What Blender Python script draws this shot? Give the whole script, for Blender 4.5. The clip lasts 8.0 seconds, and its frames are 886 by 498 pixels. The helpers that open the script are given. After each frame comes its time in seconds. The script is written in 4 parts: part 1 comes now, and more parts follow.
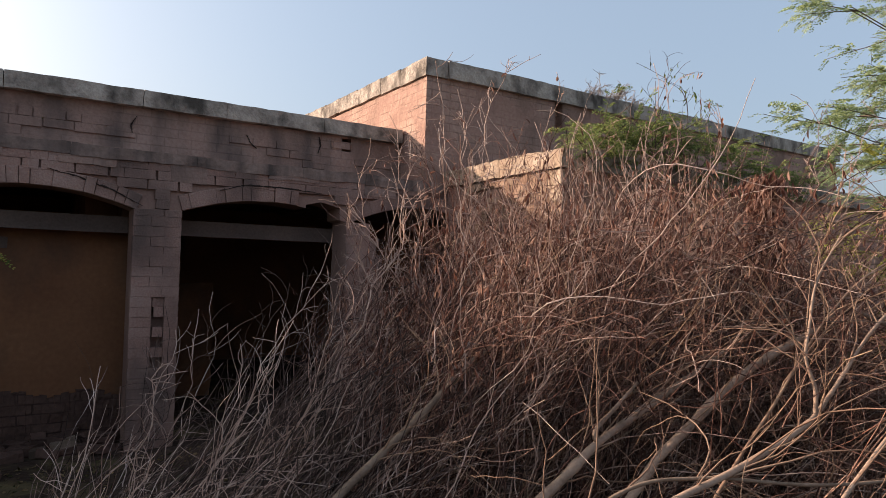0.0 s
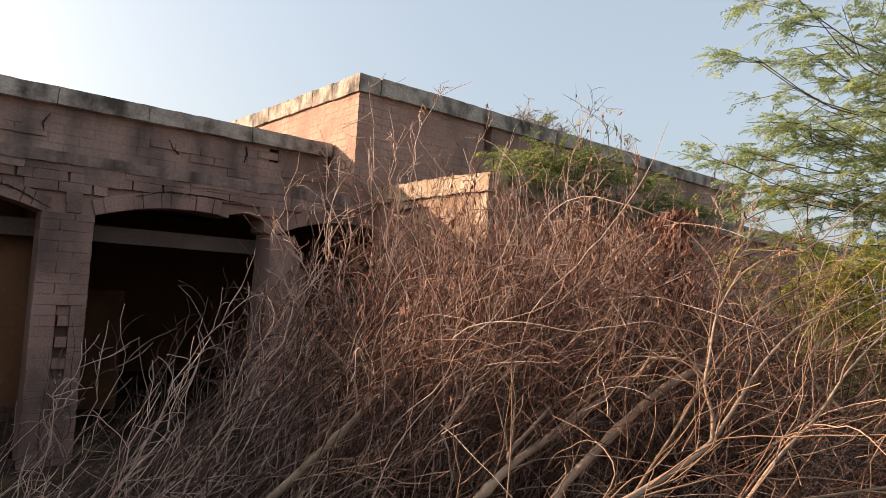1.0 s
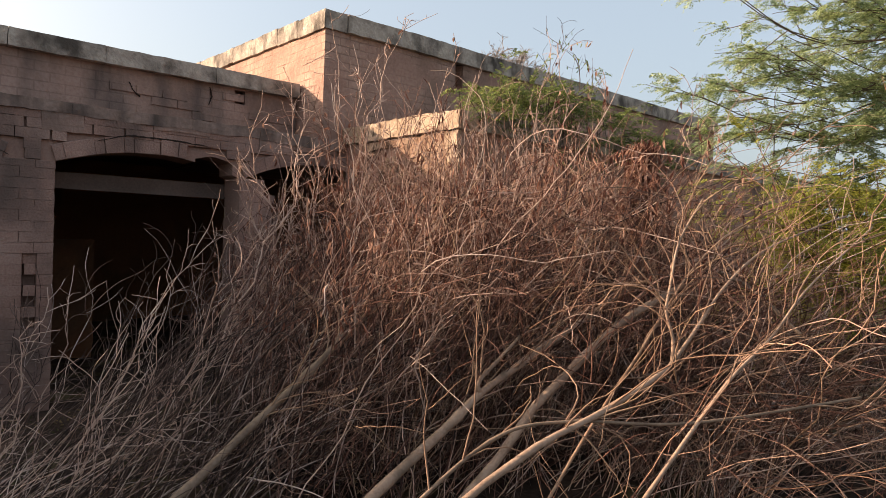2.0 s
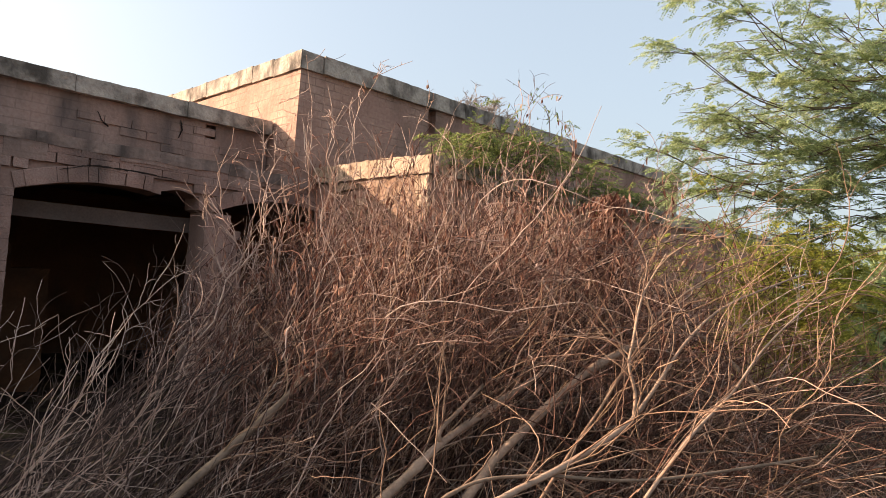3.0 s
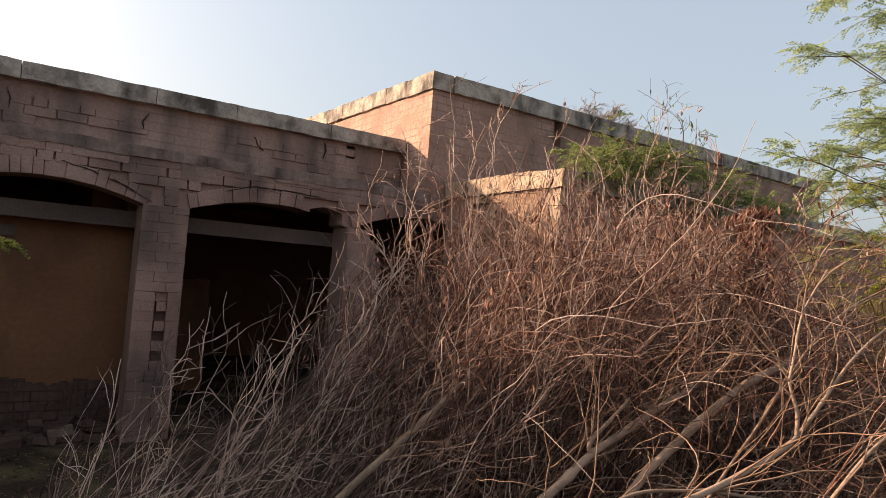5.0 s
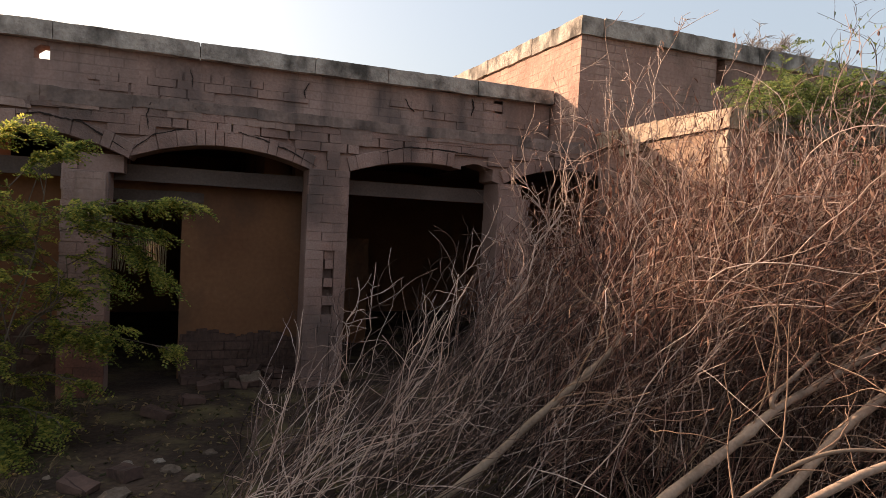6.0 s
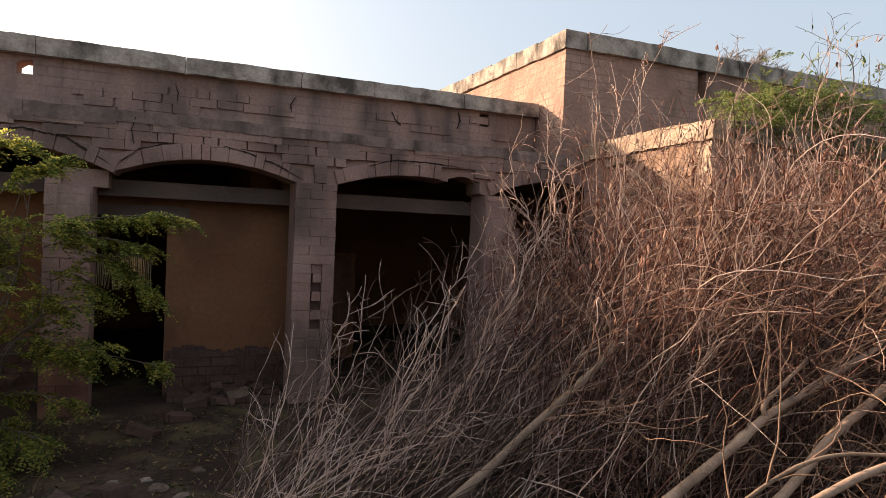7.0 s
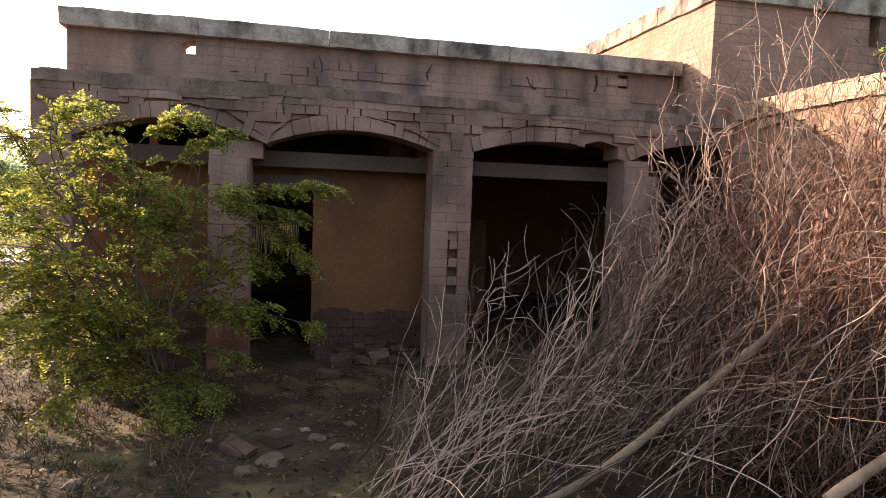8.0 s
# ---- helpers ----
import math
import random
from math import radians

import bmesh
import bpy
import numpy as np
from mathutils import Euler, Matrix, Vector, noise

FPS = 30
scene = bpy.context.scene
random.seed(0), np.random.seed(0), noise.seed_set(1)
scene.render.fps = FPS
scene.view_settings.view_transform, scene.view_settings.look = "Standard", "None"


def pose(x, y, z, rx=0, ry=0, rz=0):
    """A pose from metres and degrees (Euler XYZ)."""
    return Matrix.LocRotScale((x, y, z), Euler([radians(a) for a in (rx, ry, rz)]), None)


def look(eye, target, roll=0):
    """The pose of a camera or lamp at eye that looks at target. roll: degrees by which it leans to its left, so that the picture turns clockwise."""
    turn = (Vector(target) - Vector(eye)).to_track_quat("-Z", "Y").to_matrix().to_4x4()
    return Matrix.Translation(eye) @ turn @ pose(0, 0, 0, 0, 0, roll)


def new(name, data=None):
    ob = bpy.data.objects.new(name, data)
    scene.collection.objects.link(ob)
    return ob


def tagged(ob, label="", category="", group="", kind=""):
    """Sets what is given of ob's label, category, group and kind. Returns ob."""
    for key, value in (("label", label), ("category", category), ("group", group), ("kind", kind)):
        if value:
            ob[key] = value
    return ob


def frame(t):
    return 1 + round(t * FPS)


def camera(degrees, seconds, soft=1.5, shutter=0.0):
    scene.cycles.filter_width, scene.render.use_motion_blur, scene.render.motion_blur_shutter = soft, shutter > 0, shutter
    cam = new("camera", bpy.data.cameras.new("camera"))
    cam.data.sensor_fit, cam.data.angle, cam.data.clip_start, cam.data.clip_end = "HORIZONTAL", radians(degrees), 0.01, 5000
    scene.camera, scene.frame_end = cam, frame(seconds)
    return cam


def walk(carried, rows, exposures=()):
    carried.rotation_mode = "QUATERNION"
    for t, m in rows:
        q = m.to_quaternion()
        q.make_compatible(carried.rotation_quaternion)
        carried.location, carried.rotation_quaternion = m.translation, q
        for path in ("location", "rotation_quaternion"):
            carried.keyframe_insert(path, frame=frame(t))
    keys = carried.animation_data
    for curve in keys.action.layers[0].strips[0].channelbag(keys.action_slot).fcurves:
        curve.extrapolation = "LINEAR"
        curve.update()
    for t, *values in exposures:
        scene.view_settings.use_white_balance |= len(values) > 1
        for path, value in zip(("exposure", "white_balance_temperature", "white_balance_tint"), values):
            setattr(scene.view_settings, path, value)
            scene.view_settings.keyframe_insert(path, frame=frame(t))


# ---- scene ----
cam = camera(69.3, 8.0, soft=0.8)
PATH = [
    (0.0, (-1.036, -5.982, 1.595), (0.0257, -4.2886, 1.6597), 1.47),
    (0.5, (-1.021, -6.000, 1.603), (0.1481, -4.3780, 1.6514), 3.15),
    (1.0, (-1.052, -6.017, 1.635), (0.1933, -4.4561, 1.7529), 3.52),
    (1.5, (-1.025, -6.049, 1.591), (0.2247, -4.4921, 1.7026), 2.71),
    (1.7, (-1.016, -6.058, 1.583), (0.2734, -4.5299, 1.5366), 2.13),
    (2.8, (-0.995, -6.054, 1.602), (0.3828, -4.6045, 1.6158), 3.97),
    (3.0, (-0.996, -6.051, 1.608), (0.3773, -4.5993, 1.6927), 4.28),
    (3.5, (-1.016, -6.034, 1.625), (0.2888, -4.5232, 1.7429), 4.41),
    (4.0, (-1.074, -5.995, 1.602), (0.1307, -4.4049, 1.7393), 4.51),
    (4.2, (-1.099, -5.984, 1.596), (0.0635, -4.3656, 1.7630), 4.59),
    (5.3, (-1.283, -6.066, 1.630), (-0.2689, -4.3426, 1.6442), 3.38),
    (5.5, (-1.290, -6.032, 1.609), (-0.4312, -4.2262, 1.5748), 2.43),
    (6.0, (-1.317, -6.005, 1.580), (-0.6031, -4.1375, 1.5089), 2.84),
    (6.5, (-1.335, -5.983, 1.577), (-0.5850, -4.1296, 1.5547), 2.39),
    (7.0, (-1.351, -5.991, 1.565), (-0.5931, -4.1404, 1.5393), 2.27),
    (7.3, (-1.417, -5.989, 1.542), (-0.7533, -4.1033, 1.4860), 1.90),
    (7.4, (-1.440, -5.988, 1.534), (-0.8555, -4.0779, 1.4398), 1.40),
    (7.5, (-1.462, -5.988, 1.526), (-0.9423, -4.0620, 1.3786), 0.88),
    (7.6, (-1.473, -5.981, 1.526), (-1.0517, -4.0313, 1.3765), -0.10),
    (7.7, (-1.485, -5.974, 1.527), (-1.1693, -4.0028, 1.3992), -0.90),
    (7.8, (-1.493, -5.960, 1.531), (-1.1843, -3.9877, 1.4119), -0.80),
    (7.9, (-1.502, -5.947, 1.534), (-1.1482, -3.9821, 1.4089), 0.60),
    (8.0, (-1.510, -5.933, 1.538), (-1.0988, -3.9806, 1.4027), 2.12),
]
EXPOSURES = [(0.0, 0.7, 6100, 10), (0.6, 0.93, 6750, 10), (1.0, 1.0, 6800, 10), (1.7, 1.0, 6800, 10), (3.0, 1.22, 6800, 10), (3.5, 1.08, 6850, 10), (5.5, 0.95, 6900, 12), (6.5, 1.08, 6900, 12), (7.4, 1.15, 6900, 12), (7.7, 1.65, 6700, 9), (8.0, 1.55, 6550, 8)]
walk(cam, [(t, look(eye, target, roll)) for t, eye, target, roll in PATH], EXPOSURES)

# ---- sky and sun: low, behind the arcade and to its left ----
SUN_SIDE, SUN_UP = radians(43), radians(21.8)
world = bpy.data.worlds.new("sky")
scene.world = world
world.use_nodes = True
wn = world.node_tree.nodes
sky = wn.new("ShaderNodeTexSky")
sky.sky_type, sky.sun_disc = "NISHITA", False
sky.sun_elevation, sky.sun_rotation = SUN_UP, -SUN_SIDE
sky.air_density, sky.dust_density, sky.ozone_density = 1.0, 6.0, 1.0
haze = wn.new("ShaderNodeMix")
haze.data_type = "RGBA"
haze.inputs["Factor"].default_value = 0.45
haze.inputs[7].default_value = (2.85, 3.3, 3.75, 1)
world.node_tree.links.new(sky.outputs["Color"], haze.inputs[6])
world.node_tree.links.new(haze.outputs[2], wn["Background"].inputs["Color"])
wn["Background"].inputs["Strength"].default_value = 0.13
sun = new("sun", bpy.data.lights.new("sun", "SUN"))
sun.data.energy, sun.data.angle, sun.data.color = 5.0, radians(0.6), (1.0, 0.76, 0.58)
to_sun = Vector((-math.sin(SUN_SIDE) * math.cos(SUN_UP), math.cos(SUN_SIDE) * math.cos(SUN_UP), math.sin(SUN_UP)))
sun.matrix_world = look(to_sun * 30, (0, 0, 0))

rng = np.random.default_rng(7)


# ---- materials ----
def material(name, ramp, scale=3.0, fine=40.0, rough=0.9, bump=0.4, depth=0.01, vary="", spread=0.25, brick=None, stain=None, leaf=0.0, stretch=(1, 1, 1), ob_space=False, run=(1, 1, 0.6)):
    """Procedural surface: large patches and fine grain mixed through a colour ramp, relief from both."""
    m = bpy.data.materials.new(name)
    m.use_nodes = True
    n, link = m.node_tree.nodes, m.node_tree.links.new
    b = n["Principled BSDF"]
    geo = n.new("ShaderNodeNewGeometry")
    co = n.new("ShaderNodeTexCoord")
    mp = n.new("ShaderNodeMapping")
    mp.inputs["Scale"].default_value = stretch
    link(co.outputs["Object"] if ob_space else geo.outputs["Position"], mp.inputs["Vector"])
    big, small = n.new("ShaderNodeTexNoise"), n.new("ShaderNodeTexNoise")
    big.inputs["Scale"].default_value, small.inputs["Scale"].default_value = scale, fine
    big.inputs["Detail"].default_value, small.inputs["Detail"].default_value = 5, 3
    for t in (big, small):
        link(mp.outputs["Vector"], t.inputs["Vector"])
    mix = n.new("ShaderNodeMix")
    mix.inputs[0].default_value = 0.35
    link(big.outputs["Fac"], mix.inputs[2])
    link(small.outputs["Fac"], mix.inputs[3])
    fac = mix.outputs[0]
    if vary:
        if vary == "object":
            src = n.new("ShaderNodeObjectInfo").outputs["Random"]
        else:
            src = geo.outputs["Random Per Island"]
        ma = n.new("ShaderNodeMath")
        ma.operation = "MULTIPLY_ADD"
        link(src, ma.inputs[0])
        ma.inputs[1].default_value = spread
        link(fac, ma.inputs[2])
        sb = n.new("ShaderNodeMath")
        sb.operation = "SUBTRACT"
        link(ma.outputs[0], sb.inputs[0])
        sb.inputs[1].default_value = spread / 2
        fac = sb.outputs[0]
    cr = n.new("ShaderNodeValToRGB")
    el = cr.color_ramp.elements
    while len(el) < len(ramp):
        el.new(0.5)
    for e, (p, c) in zip(el, ramp):
        e.position, e.color = p, (*c, 1)
    link(fac, cr.inputs["Fac"])
    colour = cr.outputs["Color"]
    if stain:
        tone, sc, lo, hi = stain
        st = n.new("ShaderNodeTexNoise")
        st.inputs["Scale"].default_value, st.inputs["Detail"].default_value = sc, 6
        sm = n.new("ShaderNodeMapping")
        sm.inputs["Scale"].default_value, sm.inputs["Location"].default_value = run, (3, 7, 1)
        link(geo.outputs["Position"], sm.inputs["Vector"])
        link(sm.outputs["Vector"], st.inputs["Vector"])
        mr = n.new("ShaderNodeMapRange")
        mr.inputs["From Min"].default_value, mr.inputs["From Max"].default_value = lo, hi
        link(st.outputs["Fac"], mr.inputs["Value"])
        mc = n.new("ShaderNodeMix")
        mc.data_type = "RGBA"
        link(mr.outputs["Result"], mc.inputs["Factor"])
        link(colour, mc.inputs[6])
        mc.inputs[7].default_value = (*tone, 1)
        colour = mc.outputs[2]
    height = mix.outputs[0]
    if brick:
        # faint coursing under worn plaster
        sx, cb = n.new("ShaderNodeSeparateXYZ"), n.new("ShaderNodeCombineXYZ")
        link(geo.outputs["Position"], sx.inputs[0])
        ad = n.new("ShaderNodeMath")
        link(sx.outputs[0], ad.inputs[0])
        link(sx.outputs[1], ad.inputs[1])
        link(ad.outputs[0], cb.inputs[0])
        link(sx.outputs[2], cb.inputs[1])
        bt = n.new("ShaderNodeTexBrick")
        bt.inputs["Scale"].default_value = 1.0
        bt.inputs["Brick Width"].default_value, bt.inputs["Row Height"].default_value = 0.24, 0.087
        bt.inputs["Mortar Size"].default_value, bt.inputs["Mortar Smooth"].default_value = 0.007, 0.3
        bt.inputs["Color1"].default_value = bt.inputs["Color2"].default_value = (1, 1, 1, 1)
        bt.inputs["Mortar"].default_value = (1 - brick, 1 - brick, 1 - brick, 1)
        link(cb.outputs[0], bt.inputs["Vector"])
        gate = n.new("ShaderNodeMapRange")
        gate.inputs["From Min"].default_value, gate.inputs["From Max"].default_value = 0.42, 0.6
        link(big.outputs["Fac"], gate.inputs["Value"])
        white = n.new("ShaderNodeMix")
        white.data_type = "RGBA"
        link(gate.outputs["Result"], white.inputs["Factor"])
        white.inputs[6].default_value = (1, 1, 1, 1)
        link(bt.outputs["Color"], white.inputs[7])
        mu = n.new("ShaderNodeMix")
        mu.data_type, mu.blend_type = "RGBA", "MULTIPLY"
        mu.inputs["Factor"].default_value = 1
        link(colour, mu.inputs[6])
        link(white.outputs[2], mu.inputs[7])
        colour = mu.outputs[2]
        hm = n.new("ShaderNodeMath")
        hm.operation = "MULTIPLY"
        link(mix.outputs[0], hm.inputs[0])
        link(white.outputs[2], hm.inputs[1])
        height = hm.outputs[0]
    link(colour, b.inputs["Base Color"])
    b.inputs["Roughness"].default_value = rough
    b.inputs["Specular IOR Level"].default_value = 0.25
    if bump:
        bp = n.new("ShaderNodeBump")
        bp.inputs["Strength"].default_value, bp.inputs["Distance"].default_value = bump, depth
        link(height, bp.inputs["Height"])
        link(bp.outputs["Normal"], b.inputs["Normal"])
    if leaf:
        tr, ms = n.new("ShaderNodeBsdfTranslucent"), n.new("ShaderNodeMixShader")
        link(colour, tr.inputs["Color"])
        ms.inputs[0].default_value = leaf
        link(b.outputs[0], ms.inputs[1])
        link(tr.outputs[0], ms.inputs[2])
        link(ms.outputs[0], n["Material Output"].inputs["Surface"])
    return m


M_BRICK = material("weathered_brick", [(0.3, (0.21, 0.12, 0.095)), (0.5, (0.33, 0.2, 0.16)), (0.7, (0.42, 0.29, 0.24))], 1.6, 60, 0.92, 1.0, 0.02, "object", 0.07, stain=((0.13, 0.09, 0.076), 1.5, 0.42, 0.7), run=(1.8, 1.8, 0.9))
M_REDBRICK = material("bare_red_brick", [(0.3, (0.11, 0.05, 0.036)), (0.5, (0.2, 0.085, 0.06)), (0.7, (0.28, 0.14, 0.1))], 3, 60, 0.92, 0.5, 0.006, "object", 0.3)
M_MORTAR = material("old_mortar", [(0.3, (0.21, 0.125, 0.1)), (0.7, (0.36, 0.235, 0.19))], 1.6, 50, 0.95, 0.6, 0.01)
M_PLASTER = material("worn_pink_plaster", [(0.3, (0.26, 0.15, 0.115)), (0.5, (0.39, 0.235, 0.18)), (0.72, (0.52, 0.35, 0.27))], 2.4, 26, 0.92, 1.0, 0.03, brick=0.3, stain=((0.19, 0.125, 0.095), 2.2, 0.48, 0.72))
M_UPPER = material("stained_plaster", [(0.3, (0.24, 0.15, 0.12)), (0.5, (0.34, 0.22, 0.175)), (0.72, (0.43, 0.3, 0.25))], 1.3, 35, 0.92, 0.9, 0.02, brick=0.18, stain=((0.11, 0.083, 0.072), 1.3, 0.42, 0.72), run=(2.6, 2.6, 0.7))
M_COPING = material("lichened_concrete", [(0.28, (0.16, 0.13, 0.11)), (0.45, (0.36, 0.3, 0.25)), (0.7, (0.56, 0.48, 0.4))], 7.0, 34, 0.95, 1.0, 0.03, stain=((0.09, 0.075, 0.062), 4.0, 0.48, 0.66))
M_SAND = material("crumbling_lime_coping", [(0.3, (0.3, 0.2, 0.13)), (0.5, (0.41, 0.3, 0.215)), (0.7, (0.54, 0.42, 0.32))], 6, 40, 0.95, 1.0, 0.04, stain=((0.1, 0.068, 0.05), 11.0, 0.55, 0.64))
M_CRUMB = material("crumbling_brick_face", [(0.3, (0.15, 0.085, 0.055)), (0.5, (0.28, 0.175, 0.12)), (0.7, (0.42, 0.3, 0.21))], 6, 40, 0.95, 1.0, 0.035, stain=((0.08, 0.05, 0.036), 12.0, 0.55, 0.66))
M_OCHRE = material("ochre_plaster", [(0.3, (0.155, 0.066, 0.033)), (0.6, (0.235, 0.11, 0.054)), (0.8, (0.32, 0.172, 0.098))], 1.5, 25, 0.9, 0.4, 0.008, stain=((0.08, 0.05, 0.035), 1.6, 0.5, 0.75))
M_BEAM = material("grey_concrete", [(0.3, (0.085, 0.06, 0.05)), (0.7, (0.17, 0.125, 0.105))], 2, 50, 0.9, 0.4, 0.006)
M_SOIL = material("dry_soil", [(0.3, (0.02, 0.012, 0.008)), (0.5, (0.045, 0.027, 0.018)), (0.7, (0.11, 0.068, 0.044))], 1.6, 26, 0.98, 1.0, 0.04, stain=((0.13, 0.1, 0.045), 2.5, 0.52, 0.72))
M_ROAD = material("dusty_road", [(0.3, (0.3, 0.27, 0.24)), (0.7, (0.42, 0.39, 0.35))], 1.5, 30, 0.95, 0.3, 0.01)
M_STONE = material("pale_rubble", [(0.3, (0.09, 0.06, 0.042)), (0.6, (0.19, 0.135, 0.1)), (0.8, (0.36, 0.3, 0.24))], 9, 60, 0.95, 0.7, 0.02, "object", 0.4)
M_TWIG = material("dry_twig_bark", [(0.2, (0.02, 0.011, 0.009)), (0.5, (0.06, 0.034, 0.027)), (0.72, (0.16, 0.1, 0.08)), (0.88, (0.54, 0.39, 0.32))], 3, 60, 0.7, 0.3, 0.002, "island", 0.9)
M_WHIP = material("grey_whip_bark", [(0.2, (0.02, 0.011, 0.009)), (0.5, (0.065, 0.038, 0.03)), (0.74, (0.17, 0.11, 0.088)), (0.93, (0.58, 0.44, 0.38))], 3, 60, 0.65, 0.3, 0.002, "island", 0.85)
M_TWIGRED = material("reddish_twig_bark", [(0.2, (0.04, 0.016, 0.012)), (0.5, (0.145, 0.066, 0.047)), (0.72, (0.31, 0.17, 0.125)), (0.88, (0.58, 0.4, 0.32))], 3, 60, 0.7, 0.3, 0.002, "island", 0.85)
M_TWIGPALE = material("straw_twig_bark", [(0.2, (0.08, 0.042, 0.026)), (0.5, (0.22, 0.13, 0.084)), (0.85, (0.46, 0.315, 0.21))], 3, 60, 0.7, 0.3, 0.002, "island", 0.6)
M_RUSSET = material("russet_twig_bark", [(0.2, (0.07, 0.028, 0.02)), (0.5, (0.21, 0.1, 0.068)), (0.85, (0.54, 0.34, 0.24))], 3, 60, 0.75, 0.3, 0.002, "island", 0.8)
M_BLEACHED = material("bleached_twig_bark", [(0.2, (0.16, 0.092, 0.07)), (0.5, (0.4, 0.265, 0.205)), (0.85, (0.64, 0.49, 0.41))], 3, 60, 0.65, 0.3, 0.002, "island", 0.8)
M_BARK = material("smooth_branch_bark", [(0.3, (0.19, 0.122, 0.086)), (0.5, (0.33, 0.225, 0.16)), (0.75, (0.44, 0.32, 0.235))], 6, 70, 0.8, 0.6, 0.006, stain=((0.14, 0.1, 0.07), 9, 0.55, 0.75))
# darker copy of the branch bark, with the brush's shade put into its colour
M_SHADEBARK = material("shade_toned_bark", [(0.3, (0.11, 0.075, 0.052)), (0.5, (0.2, 0.14, 0.1)), (0.75, (0.3, 0.22, 0.16))], 7, 70, 0.85, 0.7, 0.006)
M_CUT = material("sawn_wood", [(0.3, (0.28, 0.2, 0.12)), (0.7, (0.42, 0.32, 0.2))], 20, 90, 0.8, 0.3, 0.002)
M_FARBARK = material("grey_bare_crown", [(0.3, (0.2, 0.17, 0.15)), (0.7, (0.34, 0.3, 0.27))], 3, 30, 0.9, 0.2, 0.002)
M_DARKBARK = material("dark_tree_bark", [(0.3, (0.07, 0.05, 0.035)), (0.7, (0.17, 0.125, 0.09))], 6, 60, 0.9, 0.6, 0.006)
M_DEADLEAF = material("dead_leaf", [(0.2, (0.11, 0.042, 0.028)), (0.5, (0.24, 0.11, 0.074)), (0.85, (0.46, 0.28, 0.2))], 4, 50, 0.7, 0.0, 0.001, "island", 0.8, leaf=0.25)
M_LEAF = material("acacia_leaf", [(0.2, (0.17, 0.235, 0.11)), (0.5, (0.32, 0.39, 0.19)), (0.85, (0.48, 0.52, 0.27))], 2, 40, 0.5, 0.0, 0.001, "island", 0.6, leaf=0.68)
M_VINE = material("dark_acacia_leaf", [(0.2, (0.08, 0.12, 0.035)), (0.5, (0.19, 0.24, 0.075)), (0.85, (0.38, 0.39, 0.13))], 2, 40, 0.55, 0.0, 0.001, "island", 0.6, leaf=0.5)
# lime leaf raised in colour to carry sunlight for the low right bush
M_LIME = material("sun_brightened_lime_leaf", [(0.2, (0.2, 0.24, 0.05)), (0.5, (0.36, 0.38, 0.085)), (0.85, (0.55, 0.5, 0.12))], 2, 40, 0.5, 0.0, 0.001, "island", 0.6, leaf=0.65)
M_LEAFYEL = material("yellowing_acacia_leaf", [(0.2, (0.1, 0.135, 0.035)), (0.5, (0.26, 0.285, 0.062)), (0.85, (0.5, 0.43, 0.1))], 2, 40, 0.5, 0.0, 0.001, "island", 0.8, leaf=0.68)
M_GRASS = material("weedy_litter", [(0.2, (0.05, 0.05, 0.018)), (0.5, (0.12, 0.09, 0.04)), (0.85, (0.28, 0.19, 0.1))], 2, 40, 0.7, 0.0, 0.001, "island", 0.8, leaf=0.3)
M_SOOT = material("sooty_bare_brick", [(0.3, (0.05, 0.03, 0.024)), (0.7, (0.15, 0.085, 0.065))], 3, 30, 0.95, 0.9, 0.03, brick=0.5)
M_BAND = material("damp_stained_plaster", [(0.3, (0.14, 0.1, 0.084)), (0.5, (0.24, 0.168, 0.138)), (0.72, (0.35, 0.245, 0.2))], 2.2, 32, 0.93, 0.9, 0.02, stain=((0.07, 0.055, 0.048), 1.6, 0.45, 0.7), run=(3.0, 3.0, 0.6))
# near-black colour carries the shade inside the cracks
M_CRACK = material("crack_shade", [(0.3, (0.018, 0.012, 0.01)), (0.7, (0.04, 0.027, 0.022))], 8, 60, 1.0, 0.3, 0.004)
M_STRAW = material("hanging_reed", [(0.2, (0.3, 0.22, 0.12)), (0.7, (0.55, 0.42, 0.26))], 4, 60, 0.8, 0.2, 0.002, "island", 0.5)


# ---- mesh helpers ----
def arrays_mesh(name, verts, quads, mat, smooth=False):
    me = bpy.data.meshes.new(name)
    verts, quads = np.asarray(verts, np.float32).reshape(-1, 3), np.asarray(quads, np.int32).reshape(-1, 4)
    me.vertices.add(len(verts))
    me.vertices.foreach_set("co", verts.ravel())
    me.loops.add(quads.size)
    me.loops.foreach_set("vertex_index", quads.ravel())
    me.polygons.add(len(quads))
    me.polygons.foreach_set("loop_start", np.arange(0, quads.size, 4, dtype=np.int32))
    me.polygons.foreach_set("use_smooth", np.full(len(quads), smooth, bool))
    me.materials.append(mat)
    me.update(calc_edges=True)
    return me


def part(name, bm, mat, parent=None, label=""):
    me = bpy.data.meshes.new(name)
    bm.to_mesh(me)
    bm.free()
    me.materials.append(mat)
    ob = new(name, me)
    ob.parent = parent
    return tagged(ob, label)


def piece(name, me, parent, m=None, label=""):
    ob = new(name, me)
    ob.parent = parent
    if m is not None:
        ob.matrix_basis = m
    return tagged(ob, label)


def thing(name, at=(0, 0, 0), **tags):
    ob = new(name)
    ob.location = at
    ob.empty_display_size = 0.1
    return tagged(ob, **tags)


